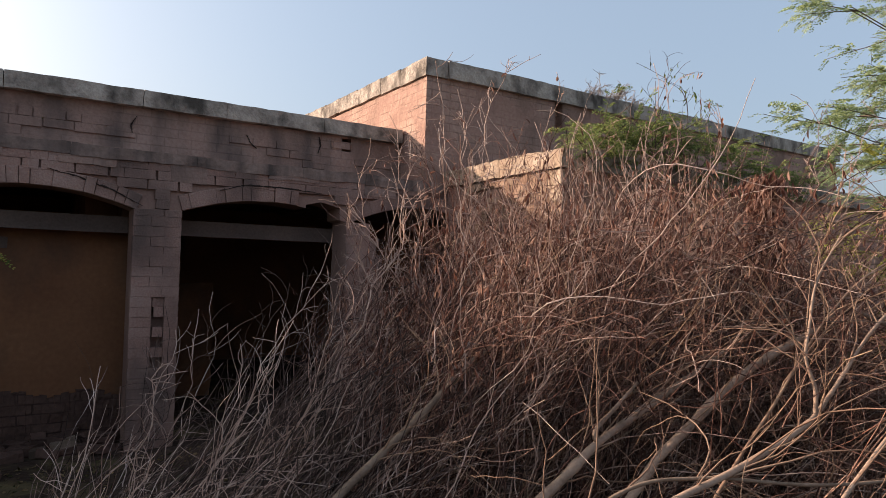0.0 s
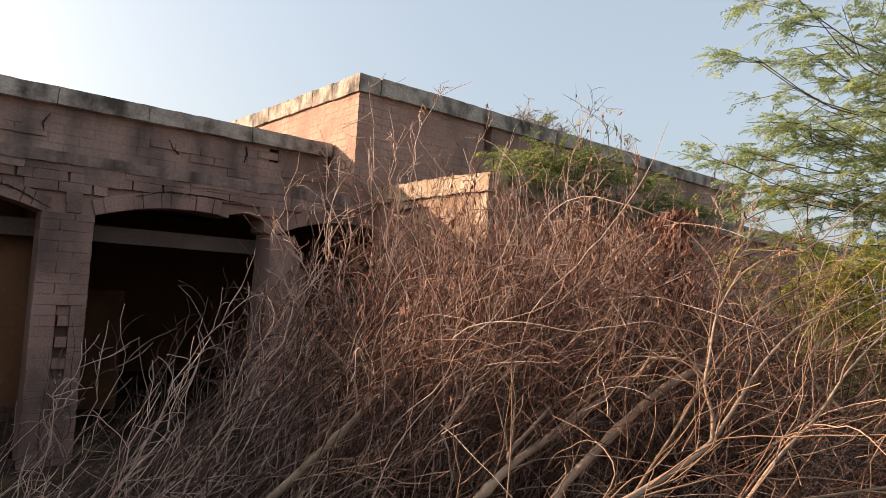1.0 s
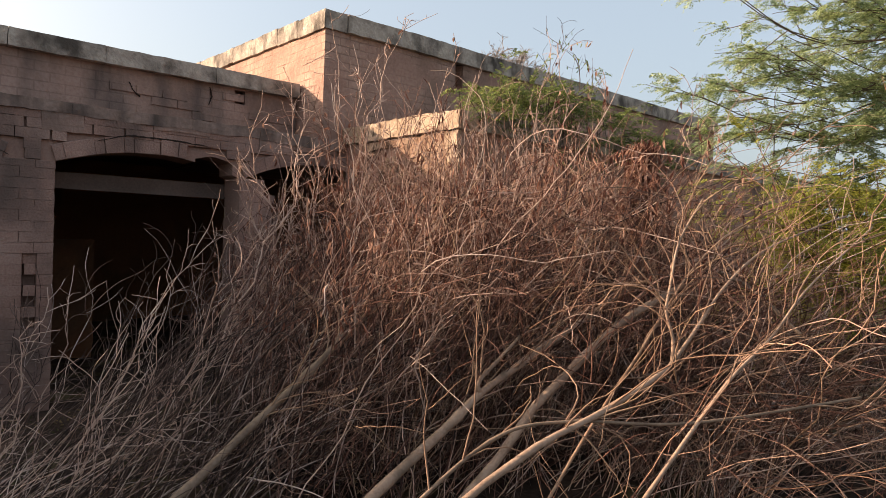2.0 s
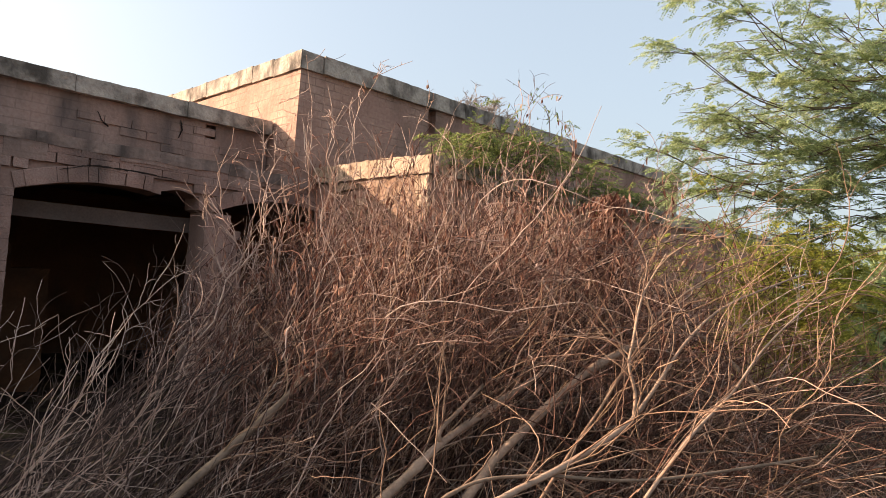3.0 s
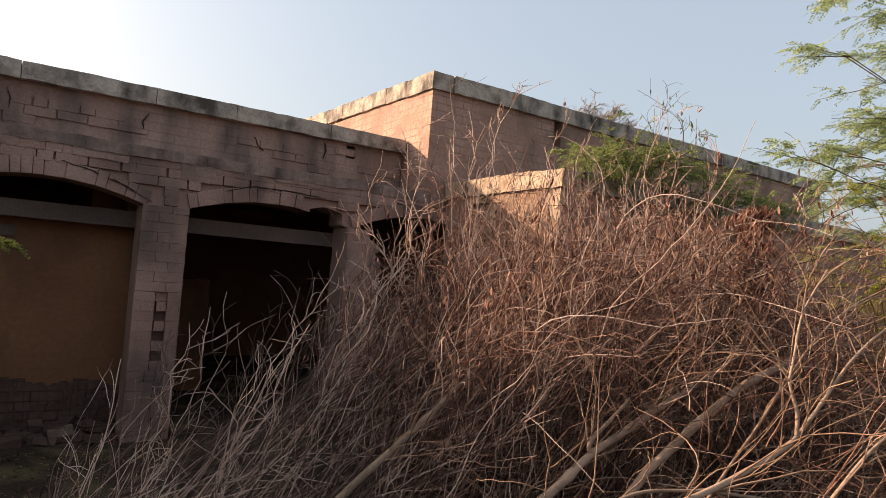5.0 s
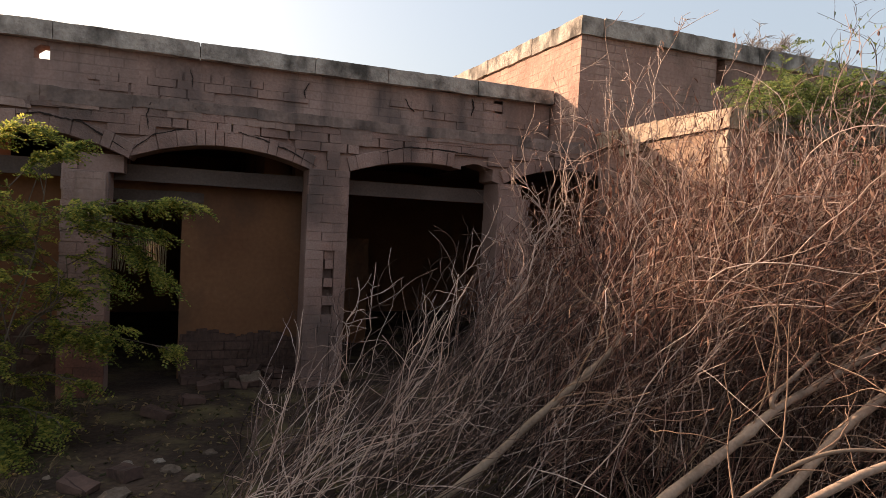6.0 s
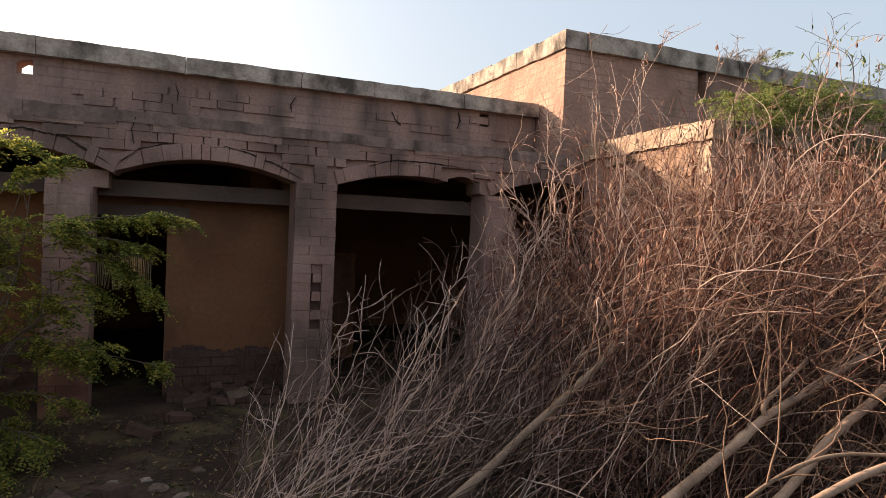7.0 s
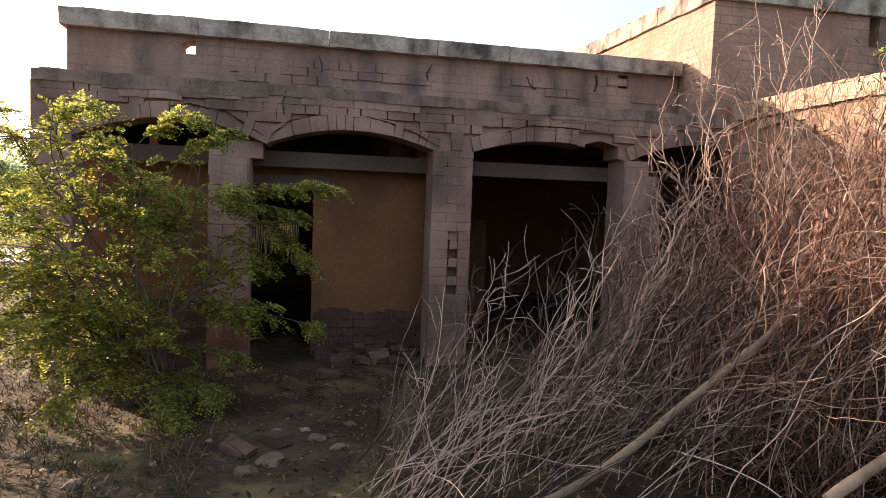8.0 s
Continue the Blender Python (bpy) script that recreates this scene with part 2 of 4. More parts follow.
def add_box(bm, x0, x1, y0, y1, z0, z1):
    vs = [bm.verts.new((x, y, z)) for x in (x0, x1) for y in (y0, y1) for z in (z0, z1)]
    for f in ((0, 1, 3, 2), (4, 6, 7, 5), (0, 4, 5, 1), (2, 3, 7, 6), (0, 2, 6, 4), (1, 5, 7, 3)):
        bm.faces.new([vs[i] for i in f])


def boxes(name, spans, mat, parent=None, label="", rough=0.0, cell=0.0):
    bm = bmesh.new()
    for s in spans:
        add_box(bm, *s)
    if cell:
        for axis in range(3):
            no = [0, 0, 0]
            no[axis] = 1
            lo, hi = min(v.co[axis] for v in bm.verts), max(v.co[axis] for v in bm.verts)
            for k in range(1, int((hi - lo) / cell) + 1):
                co = [0, 0, 0]
                co[axis] = lo + k * cell
                if co[axis] < hi - 0.01:
                    bmesh.ops.bisect_plane(bm, geom=bm.verts[:] + bm.edges[:] + bm.faces[:], plane_co=co, plane_no=no)
    if rough:
        for v in bm.verts:
            v.co += rough * (noise.noise_vector(v.co * 2.3) + 0.8 * noise.noise_vector(v.co * 9.0) + 0.35 * noise.noise_vector(v.co * 23.0))
    bmesh.ops.recalc_face_normals(bm, faces=bm.faces)
    return part(name, bm, mat, parent, label)


def sweep(pts, radii, sides, smooth=True):
    """Tubes along n lines of k points: verts and quads."""
    pts = np.asarray(pts, float)
    n, k, _ = pts.shape
    radii = np.broadcast_to(np.asarray(radii, float), (n, k))
    tan = np.gradient(pts, axis=1)
    tan /= np.linalg.norm(tan, axis=2, keepdims=True) + 1e-9
    ref = np.where(np.abs(tan[:, :1, 2:3]) > 0.8, np.array([1.0, 0, 0]), np.array([0, 0, 1.0]))
    a = np.cross(tan, np.broadcast_to(ref, tan.shape))
    a /= np.linalg.norm(a, axis=2, keepdims=True) + 1e-9
    b = np.cross(tan, a)
    ang = np.arange(sides) * 2 * np.pi / sides
    ring = a[:, :, None] * np.cos(ang)[None, None, :, None] + b[:, :, None] * np.sin(ang)[None, None, :, None]
    v = pts[:, :, None] + ring * radii[:, :, None, None]
    base = (np.arange(n) * k * sides)[:, None, None] + (np.arange(k - 1) * sides)[None, :, None]
    j, j2 = np.arange(sides)[None, None], ((np.arange(sides) + 1) % sides)[None, None]
    q = np.stack([base + j, base + j2, base + sides + j2, base + sides + j], -1)
    return v.reshape(-1, 3), q.reshape(-1, 4)


def grow(start, way, length, k=8, wander=0.25, bend=(0, 0, 0), r=rng):
    """Wandering lines: n starts and directions become n lines of k points."""
    start, d = np.asarray(start, float), np.asarray(way, float)
    d = d / np.linalg.norm(d, axis=1, keepdims=True)
    step = (np.asarray(length) / (k - 1))[:, None]
    out, drift = [start], r.normal(0, 1, start.shape) * wander * 0.35
    for _ in range(k - 1):
        d = d + drift + r.normal(0, 1, start.shape) * wander * 0.6 + np.asarray(bend)
        d = d / np.linalg.norm(d, axis=1, keepdims=True)
        out.append(out[-1] + d * step)
    return np.stack(out, 1)


def taper(n, k, r0, r1):
    s = np.linspace(0, 1, k)[None]
    return np.asarray(r0).reshape(-1, 1) * (1 - s) + np.asarray(r1).reshape(-1, 1) * s


def along(lines, count, lo=0.2, hi=1.0, r=rng):
    """Random points on lines, with their directions."""
    i, s = r.integers(0, len(lines), count), r.uniform(lo, hi, count) * (lines.shape[1] - 1.001)
    j = s.astype(int)
    f = (s - j)[:, None]
    p, q = lines[i, j], lines[i, j + 1]
    d = q - p
    return p + d * f, d / (np.linalg.norm(d, axis=1, keepdims=True) + 1e-9)


def fronds(base, way, length, pairs=8, leaf=0.014, width=0.0045, r=rng):
    """Feathered acacia leaves: a drooping rib with paired leaflets, as quads."""
    n = len(base)
    d = way / (np.linalg.norm(way, axis=1, keepdims=True) + 1e-9)
    side = np.cross(d, r.normal(0, 0.35, (n, 3)) + np.array([0, 0, 1.0]))
    side /= np.linalg.norm(side, axis=1, keepdims=True) + 1e-9
    s = np.linspace(0.15, 1, pairs)
    droop = np.array([0, 0, -0.25]) * (s[:, None] ** 2)
    p = base[:, None] + (d[:, None] * s[None, :, None] + droop[None]) * length[:, None, None]
    vs = []
    for sg in (1, -1):
        w = side[:, None] * sg + d[:, None] * 0.45 + r.normal(0, 0.22, (n, pairs, 3))
        w /= np.linalg.norm(w, axis=2, keepdims=True)
        L = leaf * (1.15 - 0.45 * s)[None, :, None] * r.uniform(0.8, 1.2, (n, 1, 1))
        c = np.cross(w, np.cross(side, d)[:, None] + r.normal(0, 0.4, (n, pairs, 3)))
        c /= np.linalg.norm(c, axis=2, keepdims=True) + 1e-9
        vs.append(np.stack([p, p + w * L * 0.5 + c * width, p + w * L, p + w * L * 0.5 - c * width], 2))
    v = np.concatenate(vs, 1).reshape(-1, 3)
    return v, np.arange(len(v)).reshape(-1, 4)


def flakes(base, way, length, width, r=rng):
    """Curled leaves: two quads folded along the midrib."""
    n = len(base)
    d = way / (np.linalg.norm(way, axis=1, keepdims=True) + 1e-9)
    c = np.cross(d, r.normal(0, 1, (n, 3)))
    c /= np.linalg.norm(c, axis=1, keepdims=True) + 1e-9
    u = np.cross(c, d)
    L, W = length[:, None], width[:, None]
    m1, m2, tip = base + d * L * 0.35 + u * L * 0.06, base + d * L * 0.7 + u * L * 0.08, base + d * L
    v = np.stack([base, m1 + c * W + u * W * 0.5, m2 + c * W * 0.8 + u * W * 0.4, tip, m2 - c * W * 0.8 + u * W * 0.4, m1 - c * W + u * W * 0.5], 1)
    q = np.arange(n)[:, None, None] * 6 + np.array([[0, 1, 2, 3], [0, 3, 4, 5]])[None]
    return v.reshape(-1, 3), q.reshape(-1, 4)


def join(sets):
    vs, qs, o = [], [], 0
    for v, q in sets:
        vs.append(v)
        qs.append(q + o)
        o += len(v)
    return np.concatenate(vs), np.concatenate(qs)


# ---- ground ----
def ground_height(x, y):
    return 0.05 * noise.noise((x * 0.5, y * 0.5, 3)) + 0.02 * noise.noise((x * 2.1, y * 2.1, 5))


def build_ground():
    near = np.arange(-7, 8, 0.16)
    far = np.array([9, 12, 17, 26, 45, 90, 200, 500, 1500])
    xs = np.concatenate([-far[::-1], near, far])
    v, nx = [], len(xs)
    for y in xs:
        for x in xs:
            fade = 1.0 if max(abs(x), abs(y)) < 8.5 else 0.0
            v.append((x, y - 1.0, ground_height(x, y - 1.0) * fade))
    i = np.arange(nx * nx).reshape(nx, nx)
    q = np.stack([i[:-1, :-1], i[:-1, 1:], i[1:, 1:], i[1:, :-1]], -1)
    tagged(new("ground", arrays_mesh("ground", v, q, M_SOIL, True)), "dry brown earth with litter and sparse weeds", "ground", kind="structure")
    boxes("road", [(-60, -4.6, 9.0, 12.5, -0.05, 0.03)], M_ROAD)
    tagged(bpy.data.objects["road"], "pale dusty road beyond the ruin", "road", kind="structure")


build_ground()

# ---- the ruined arcade: lower wall, arches, clerestory wall, tall block, annex ----
ARCHES = [(-3.45, -1.88, 2.02, 0.19), (-1.88, -0.36, 2.04, 0.15), (0.0, 1.545, 2.055, 0.14), (1.61, 3.25, 2.05, 0.2)]
RING, LEDGE, COURSE = 0.135, 2.55, 0.0865


def arch_z(a, x):
    x0, x1, z, rise = a
    u = (2 * x - x0 - x1) / (x1 - x0)
    return z + rise * (1 - u * u)


def under_z(x):
    """Lower edge of the arcade wall."""
    for a in ARCHES:
        if a[0] <= x <= a[1]:
            z = arch_z(a, x)
            return max(z, 2.235 - 0.25 * abs(x - 1.3)) if 1.14 < x < 1.5 else z
    return 2.055


def arcade_core():
    bm = bmesh.new()
    xs = sorted(set([-3.79, -3.45, -1.88, -0.36, 0.0, 1.545, 1.61, 1.139, 1.141, 1.499, 1.501, 3.25, 3.4, 11.0] + [round(-3.45 + 0.055 * i, 3) for i in range(124)]))
    rows = []
    for x in xs:
        zt = LEDGE + 0.015 * noise.noise((x * 3, 0, 0)) - (0.1 if x < -3.66 else 0.0)
        zb = under_z(x) if x < 3.25 else 2.05
        rows.append([bm.verts.new((x, y, z)) for y in (0.034, 0.37) for z in (zb, zt)])
    for a, b in zip(rows, rows[1:]):
        for i, j in ((0, 1), (1, 3), (3, 2), (2, 0)):
            bm.faces.new((a[i], a[j], b[j], b[i]))
    bm.faces.new([rows[0][i] for i in (0, 2, 3, 1)])
    bm.faces.new([rows[-1][i] for i in (0, 1, 3, 2)])
    bmesh.ops.recalc_face_normals(bm, faces=bm.faces)
    return part("wall_arcade", bm, M_MORTAR)


arcade = tagged(arcade_core(), "pinkish brick arcade wall with cracked low arches", "wall", kind="structure")
boxes("ledge", [(-3.8, 2.43, 0.372, 0.9, 2.46, 2.54), (2.43, 11, 0.372, 5.0, 2.46, 2.546)], M_MORTAR)
tagged(bpy.data.objects["ledge"], "brick ledge on top of the arcade", "ledge", kind="structure")


def pier(name, x0, x1, top, slots=()):
    if slots:
        xa, xb, za, zb = slots
        spans = [(x0 + 0.004, xa, 0.012, 0.37, -0.3, top), (xb, x1 - 0.004, 0.012, 0.37, -0.3, top), (xa, xb, 0.012, 0.37, -0.3, za), (xa, xb, 0.012, 0.37, zb, top), (xa, xb, 0.12, 0.37, za, zb)]
    elif name == "pier_3":
        spans = [(x0, x1, 0.012, 0.37, -0.3, 1.66), (x0, x1 - 0.07, 0.02, 0.36, 1.66, 1.84), (x0, x1 - 0.15, 0.012, 0.37, 1.84, top)]
    else:
        spans = [(x0 + 0.004, x1 - 0.004, 0.012, 0.37, -0.3, top)]
    ob = boxes(name, spans, M_MORTAR)
    return tagged(ob, "square brick pier carrying the arches", "pier", kind="structure")


PIERS = [pier("pier_1", -2.38, -2.03, 1.9), pier("pier_2", -0.385, 0.0, 2.055, (-0.215, -0.115, 0.62, 1.32)), pier("pier_3", 1.56, 1.97, 2.05), pier("pier_4", -3.79, -3.47, 2.02)]
boxes("pier_head", [(-2.3, -1.93, 0.1, 0.36, 1.9, 2.05), (-2.38, -2.27, 0.02, 0.36, 1.9, 2.01)], M_MORTAR, rough=0.006, cell=0.08)
tagged(bpy.data.objects["pier_head"], "broken brickwork on the pier head", "pier", kind="structure")

for k, (x0, x1) in enumerate(((-3.47, -2.38), (-2.03, -0.385), (0.0, 1.56))):
    b = boxes("lintel_beam", [(x0 - 0.08, x1 + 0.08, 0.375, 0.58, 1.855, 1.995), (x0 - 0.08, x1 + 0.08, 0.352, 0.376, 1.848, 1.87)], M_BEAM, rough=0.003, cell=0.2)
    tagged(b, "grey concrete lintel spanning between brick piers", "lintel", "lintels under the arches")

# back wall of the arcade with its doorways, carrying the clerestory wall
spans = [(-3.83, -2.12, 0.6, 0.9, -0.3, 1.98), (-2.12, -1.47, 0.6, 0.9, 1.72, 1.98), (-1.47, -0.02, 0.6, 0.9, -0.3, 1.98), (3.4, 11.0, 0.6, 0.9, -0.3, 1.98)]
spans += [(x0, x1, 0.6, 0.9, 1.98, 2.46) for x0, x1 in ((-3.83, -3.4), (-2.4, -1.95), (-0.42, -0.02), (3.4, 11.0))]
tagged(boxes("wall_inner", [(0.12, 0.78, 2.2, 2.4, -0.3, 1.35), (0.12, 0.4, 2.2, 2.4, 1.35, 1.6)], M_OCHRE, rough=0.02, cell=0.12), "broken plastered stub of wall in the dark room", "wall", kind="structure")
wall_back = tagged(boxes("wall_back", spans, M_OCHRE), "ochre plastered wall behind the arches", "wall", kind="structure")
skirt = [(-3.8, -2.14, 0.574, 0.598, -0.1, 0.55)]
skirt += [(-1.46 + 0.053 * k, -1.462 + 0.053 * (k + 1), 0.574 - 0.003 * (k % 3), 0.598, -0.1, 0.42 + 0.035 * math.sin(k * 0.5) + 0.03 * math.sin(k * 0.23) + 0.014 * math.sin(k * 2.3)) for k in range(27)]
tagged(boxes("bare_brick_base", skirt, M_SOOT, rough=0.024, cell=0.06), "bare dark brick where plaster has fallen", "wall", kind="structure")
boxes("door_lintel", [(-2.2, -1.28, 0.575, 0.6, 1.68, 1.78)], M_BEAM, rough=0.01, cell=0.08)
tagged(bpy.data.objects["door_lintel"], "broken grey lintel over the doorway", "lintel", kind="structure")
# no hole is cut: a dark slab on the plaster gives the recess its shade
boxes("socket_shade", [(-2.82, -2.66, 0.566, 0.6, 1.05, 1.2)], M_DARKBARK, rough=0.004, cell=0.05)
tagged(bpy.data.objects["socket_shade"], "dark square slab standing for a shaded recess in the plaster", "recess", kind="structure")

# rooms behind; an unseen gap added high in the left wall lets sun reach the reeds
tagged(boxes("wall_room", [(-3.83, 11.0, 5.0, 5.3, -0.3, 2.5), (-3.83, -3.53, 0.9, 2.95, -0.3, 2.5), (-3.83, -3.53, 3.4, 5.0, -0.3, 2.5), (-3.83, -3.53, 2.95, 3.4, -0.3, 2.0), (-0.7, -0.45, 0.9, 5.0, -0.3, 2.5)], M_OCHRE), "dim plastered walls of the rooms, one gap added for sunlight", "wall", kind="structure")
tagged(boxes("ceiling", [(-3.83, 11.0, 0.9, 5.3, 2.5, 2.62)], M_BEAM), "flat concrete roof slab", "roof", kind="structure")

def reed_screen():
    scr = thing("reed_screen", (-1.86, 1.1, 1.3), label="torn hanging reed screen, one edge sunlit", category="screen")
    bm = bmesh.new()
    add_box(bm, -0.26, 0.26, -0.012, 0.012, -0.012, 0.012)
    part("rail", bm, M_DARKBARK, scr)
    for i in range(30):
        x = -0.24 + i * 0.0165
        drop = 0.42 * (0.75 + 0.4 * noise.noise((x * 6, 1, 2))) + (0.12 if i > 22 else 0)
        line = np.array([[x, 0, 0], [x + rng.normal(0, 0.004), rng.normal(0, 0.006), -drop * 0.5], [x + rng.normal(0, 0.012), rng.normal(0, 0.01), -drop]])
        piece("reed", arrays_mesh("reed", *sweep(line[None], [[0.0055, 0.005, 0.004]], 5), M_STRAW, True), scr)
    boxes("cord", [(-0.2, -0.19, -0.005, 0.005, 0.012, 1.2), (0.19, 0.2, -0.005, 0.005, 0.012, 1.2)], M_DARKBARK, scr)


reed_screen()

# clerestory wall: a hole right through it, and a blind niche
HX, NX = -2.65, 1.72
U0, U1, UZ0, UZ1 = 0.564, 0.78, 2.54, 3.03
spans = [(-3.69, HX - 0.062, U0, U1, UZ0, UZ1), (HX - 0.062, HX + 0.062, U0, U1, UZ0, 2.87), (HX - 0.062, HX + 0.062, U0, U1, 2.99, UZ1),
         (HX + 0.062, NX, U0, U1, UZ0, UZ1), (NX, NX + 0.11, U0 + 0.12, U1, UZ0, UZ1), (NX, NX + 0.11, U0, U0 + 0.12, UZ0, 2.87), (NX, NX + 0.11, U0, U0 + 0.12, 3.012, UZ1), (NX + 0.11, 2.43, U0, U1, UZ0, UZ1)]
wall_upper = tagged(boxes("wall_upper", spans, M_UPPER), "stained brick upper wall with ventilator holes", "wall", kind="structure")


def hole_wedge():
    bm = bmesh.new()
    rows = [[bm.verts.new((x, y, z)) for x, z in ((HX - 0.063, 2.992), (HX - 0.012, 2.992), (HX - 0.063, 2.952))] for y in (U0 + 0.002, U1 - 0.002)]
    bm.faces.new(rows[0])
    bm.faces.new(rows[1][::-1])
    for i in range(3):
        bm.faces.new((rows[0][i], rows[1][i], rows[1][(i + 1) % 3], rows[0][(i + 1) % 3]))
    bmesh.ops.recalc_face_normals(bm, faces=bm.faces)
    part("broken_corner", bm, M_UPPER, wall_upper)


hole_wedge()


def coping(name, x0, x1, y0, y1, z0, z1, mat, parent, lengths, along_y=False, rise=0.0):
    p, hi = (y0, y1) if along_y else (x0, x1)
    k = 0
    while p < hi - 0.02:
        q = min(hi, p + lengths[k % len(lengths)])
        if hi - q < 0.25:
            q = hi
        dz, dy = rng.uniform(-0.004, 0.004), rng.uniform(-0.004, 0.004)
        s = (x0 + dy, x1, p + 0.003, q - 0.003, z0, z1 + dz) if along_y else (p + 0.003, q - 0.003, y0 + dy, y1, z0, z1 + dz)
        if rise:
            s = (*s[:4], s[4] + rise * max(p, 0), s[5] + rise * max(p, 0))
        boxes(name, [s], mat, parent, rough=0.015 if mat is M_SAND else 0.007, cell=0.04)
        p, k = q, k + 1


coping("coping_slab", -3.735, 2.43, 0.48, 0.86, 3.03, 3.185, M_COPING, wall_upper, [1.18, 1.2, 1.07, 0.75, 1.02])

# tall block behind the corner
BX, BSLOT = 2.45, 4.3
spans = [(BX, BSLOT, 0.0, 4.6, LEDGE, 3.71), (BSLOT, BSLOT + 0.13, 0.12, 4.6, LEDGE, 3.71), (BSLOT, BSLOT + 0.13, 0.0, 0.12, LEDGE, 3.4), (BSLOT + 0.13, 11, 0.0, 4.6, LEDGE, 3.71)]
block = tagged(boxes("wall_block", spans, M_PLASTER), "tall pink plastered brick block, one face sunlit", "wall", kind="structure")
coping("coping_slab", 2.42, 2.7, -0.03, 4.65, 3.71, 3.905, M_COPING, block, [0.6, 0.5, 0.7], True, 0.022)
boxes("parapet", [(2.451, 2.69, 0.8, 2.6, 3.71, 3.735), (2.451, 2.69, 2.6, 4.6, 3.71, 3.765)], M_PLASTER, block)
coping("coping_slab", 2.705, 11.05, -0.05, 0.3, 3.71, 3.905, M_COPING, block, [1.2, 1.0, 1.3])

# low annex in front of the block
annex = tagged(boxes("wall_annex", [(2.76, 11.0, -1.87, -0.002, -0.3, 2.5)], M_PLASTER), "low brick annex with a crumbling corner", "wall", kind="structure")
coping("coping_slab", 2.7, 3.0, -1.91, -0.005, 2.5, 2.675, M_SAND, annex, [0.9, 1.1], True)
coping("coping_slab", 3.005, 11.0, -1.93, -1.6, 2.5, 2.675, M_COPING, annex, [1.1, 1.3])
tagged(boxes("annex_roof", [(3.005, 11, -1.6, -0.005, 2.5, 2.56)], M_BEAM), "flat annex roof", "roof", kind="structure")


# ---- bricks ----
BRICK_MESHES = {}


def brick_mesh(w, h, mat=M_BRICK):
    key = (round(w, 3), round(h, 3), mat.name)
    if key not in BRICK_MESHES:
        b, d = 0.0018, 0.06
        w, h = w / 2, h / 2
        j = np.random.default_rng(len(BRICK_MESHES)).uniform(-0.003, 0.003, (8, 2))
        v = [(-w, d, -h), (w, d, -h), (w, d, h), (-w, d, h), (-w, b, -h), (w, b, -h), (w, b, h), (-w, b, h), (-w + b, 0, -h + b), (w - b, 0, -h + b), (w - b, 0, h - b), (-w + b, 0, h - b)]
        q = [(8, 9, 10, 11)] + [(i + 4, (i + 1) % 4 + 4, (i + 1) % 4 + 8, i + 8) for i in range(4)] + [(i, (i + 1) % 4, (i + 1) % 4 + 4, i + 4) for i in range(4)]
        v = [(x + (j[i % 4][0] if i > 3 else 0), y, z + (j[i % 4][1] * 0.6 if i > 3 else 0)) for i, (x, y, z) in enumerate(v)]
        BRICK_MESHES[key] = arrays_mesh("brick", v, q, mat)
    return BRICK_MESHES[key]


def brick(parent, x0, x1, z0, z1, y=-0.002, open_joint=0.2, mat=M_BRICK):
    """One brick with its own set, tilt and joints; some joints have lost their mortar."""
    a, b = 0.0006, 0.0006
    c = 0.0004
    if rng.uniform() < open_joint:
        a += rng.choice([0.004, 0.009, 0.016])
        b += rng.choice([0.0, 0.003])
        c += rng.choice([0.0, 0.0, 0.0, 0.006])
    m = pose((x0 + x1) / 2 + (a - b) / 2, y + rng.uniform(-0.0015, 0.0015), (z0 + z1) / 2 + c / 2, rng.normal(0, 0.5), rng.normal(0, 0.35), rng.normal(0, 0.6))
    piece("brick", brick_mesh(round((x1 - x0 - a - b) * 500) / 500, round((z1 - z0 - 0.0008 - c) * 1000) / 1000, mat), parent, m)


def extrados(x):
    z = 2.0
    for a in ARCHES:
        if a[0] - 0.1 <= x <= a[1] + 0.1:
            z = max(z, arch_z(a, min(max(x, a[0]), a[1])) + RING * 1.02)
    return z


for i in range(5):
    z0, z1 = 2.056 + i * 0.0825, 2.056 + (i + 1) * 0.0825
    x, ok = -3.76 + 0.06 * (i % 3), []
    while x < 2.62:
        if max(extrados(x), extrados(x + 0.06), extrados(x + 0.122)) < z0 + 0.03:
            two = max(extrados(x + 0.18), extrados(x + 0.245)) < z0 + 0.03 and rng.uniform() < 0.82
            brick(arcade, x, x + (0.244 if two else 0.122), z0, z1, open_joint=0.6 if i < 4 else 0.2)
            x += 0.244 if two else 0.122
        else:
            x += 0.061


x = -3.77
while x < 2.7:
    w = rng.uniform(0.5, 1.1)
    boxes("plaster_band", [(x, min(x + w, 2.74) - 0.002, -0.014 + rng.uniform(-0.003, 0.003), 0.02, 2.452 - rng.uniform(0, 0.03), 2.546)], M_BAND, arcade, "", 0.013, 0.04)
    x += w
for px, pz, pw, ph in ((-3.1, 2.36, 0.5, 0.11), (-2.45, 2.4, 0.34, 0.07), (-0.95, 2.385, 0.42, 0.08), (-0.1, 2.3, 0.3, 0.16), (0.75, 2.41, 0.5, 0.055), (1.75, 2.33, 0.36, 0.13), (-1.6, 2.39, 0.28, 0.07), (2.2, 2.38, 0.3, 0.08)):
    boxes("plaster_patch", [(px, px + pw, -0.009, 0.005, pz, pz + ph)], M_UPPER, arcade, "", 0.009, 0.035)


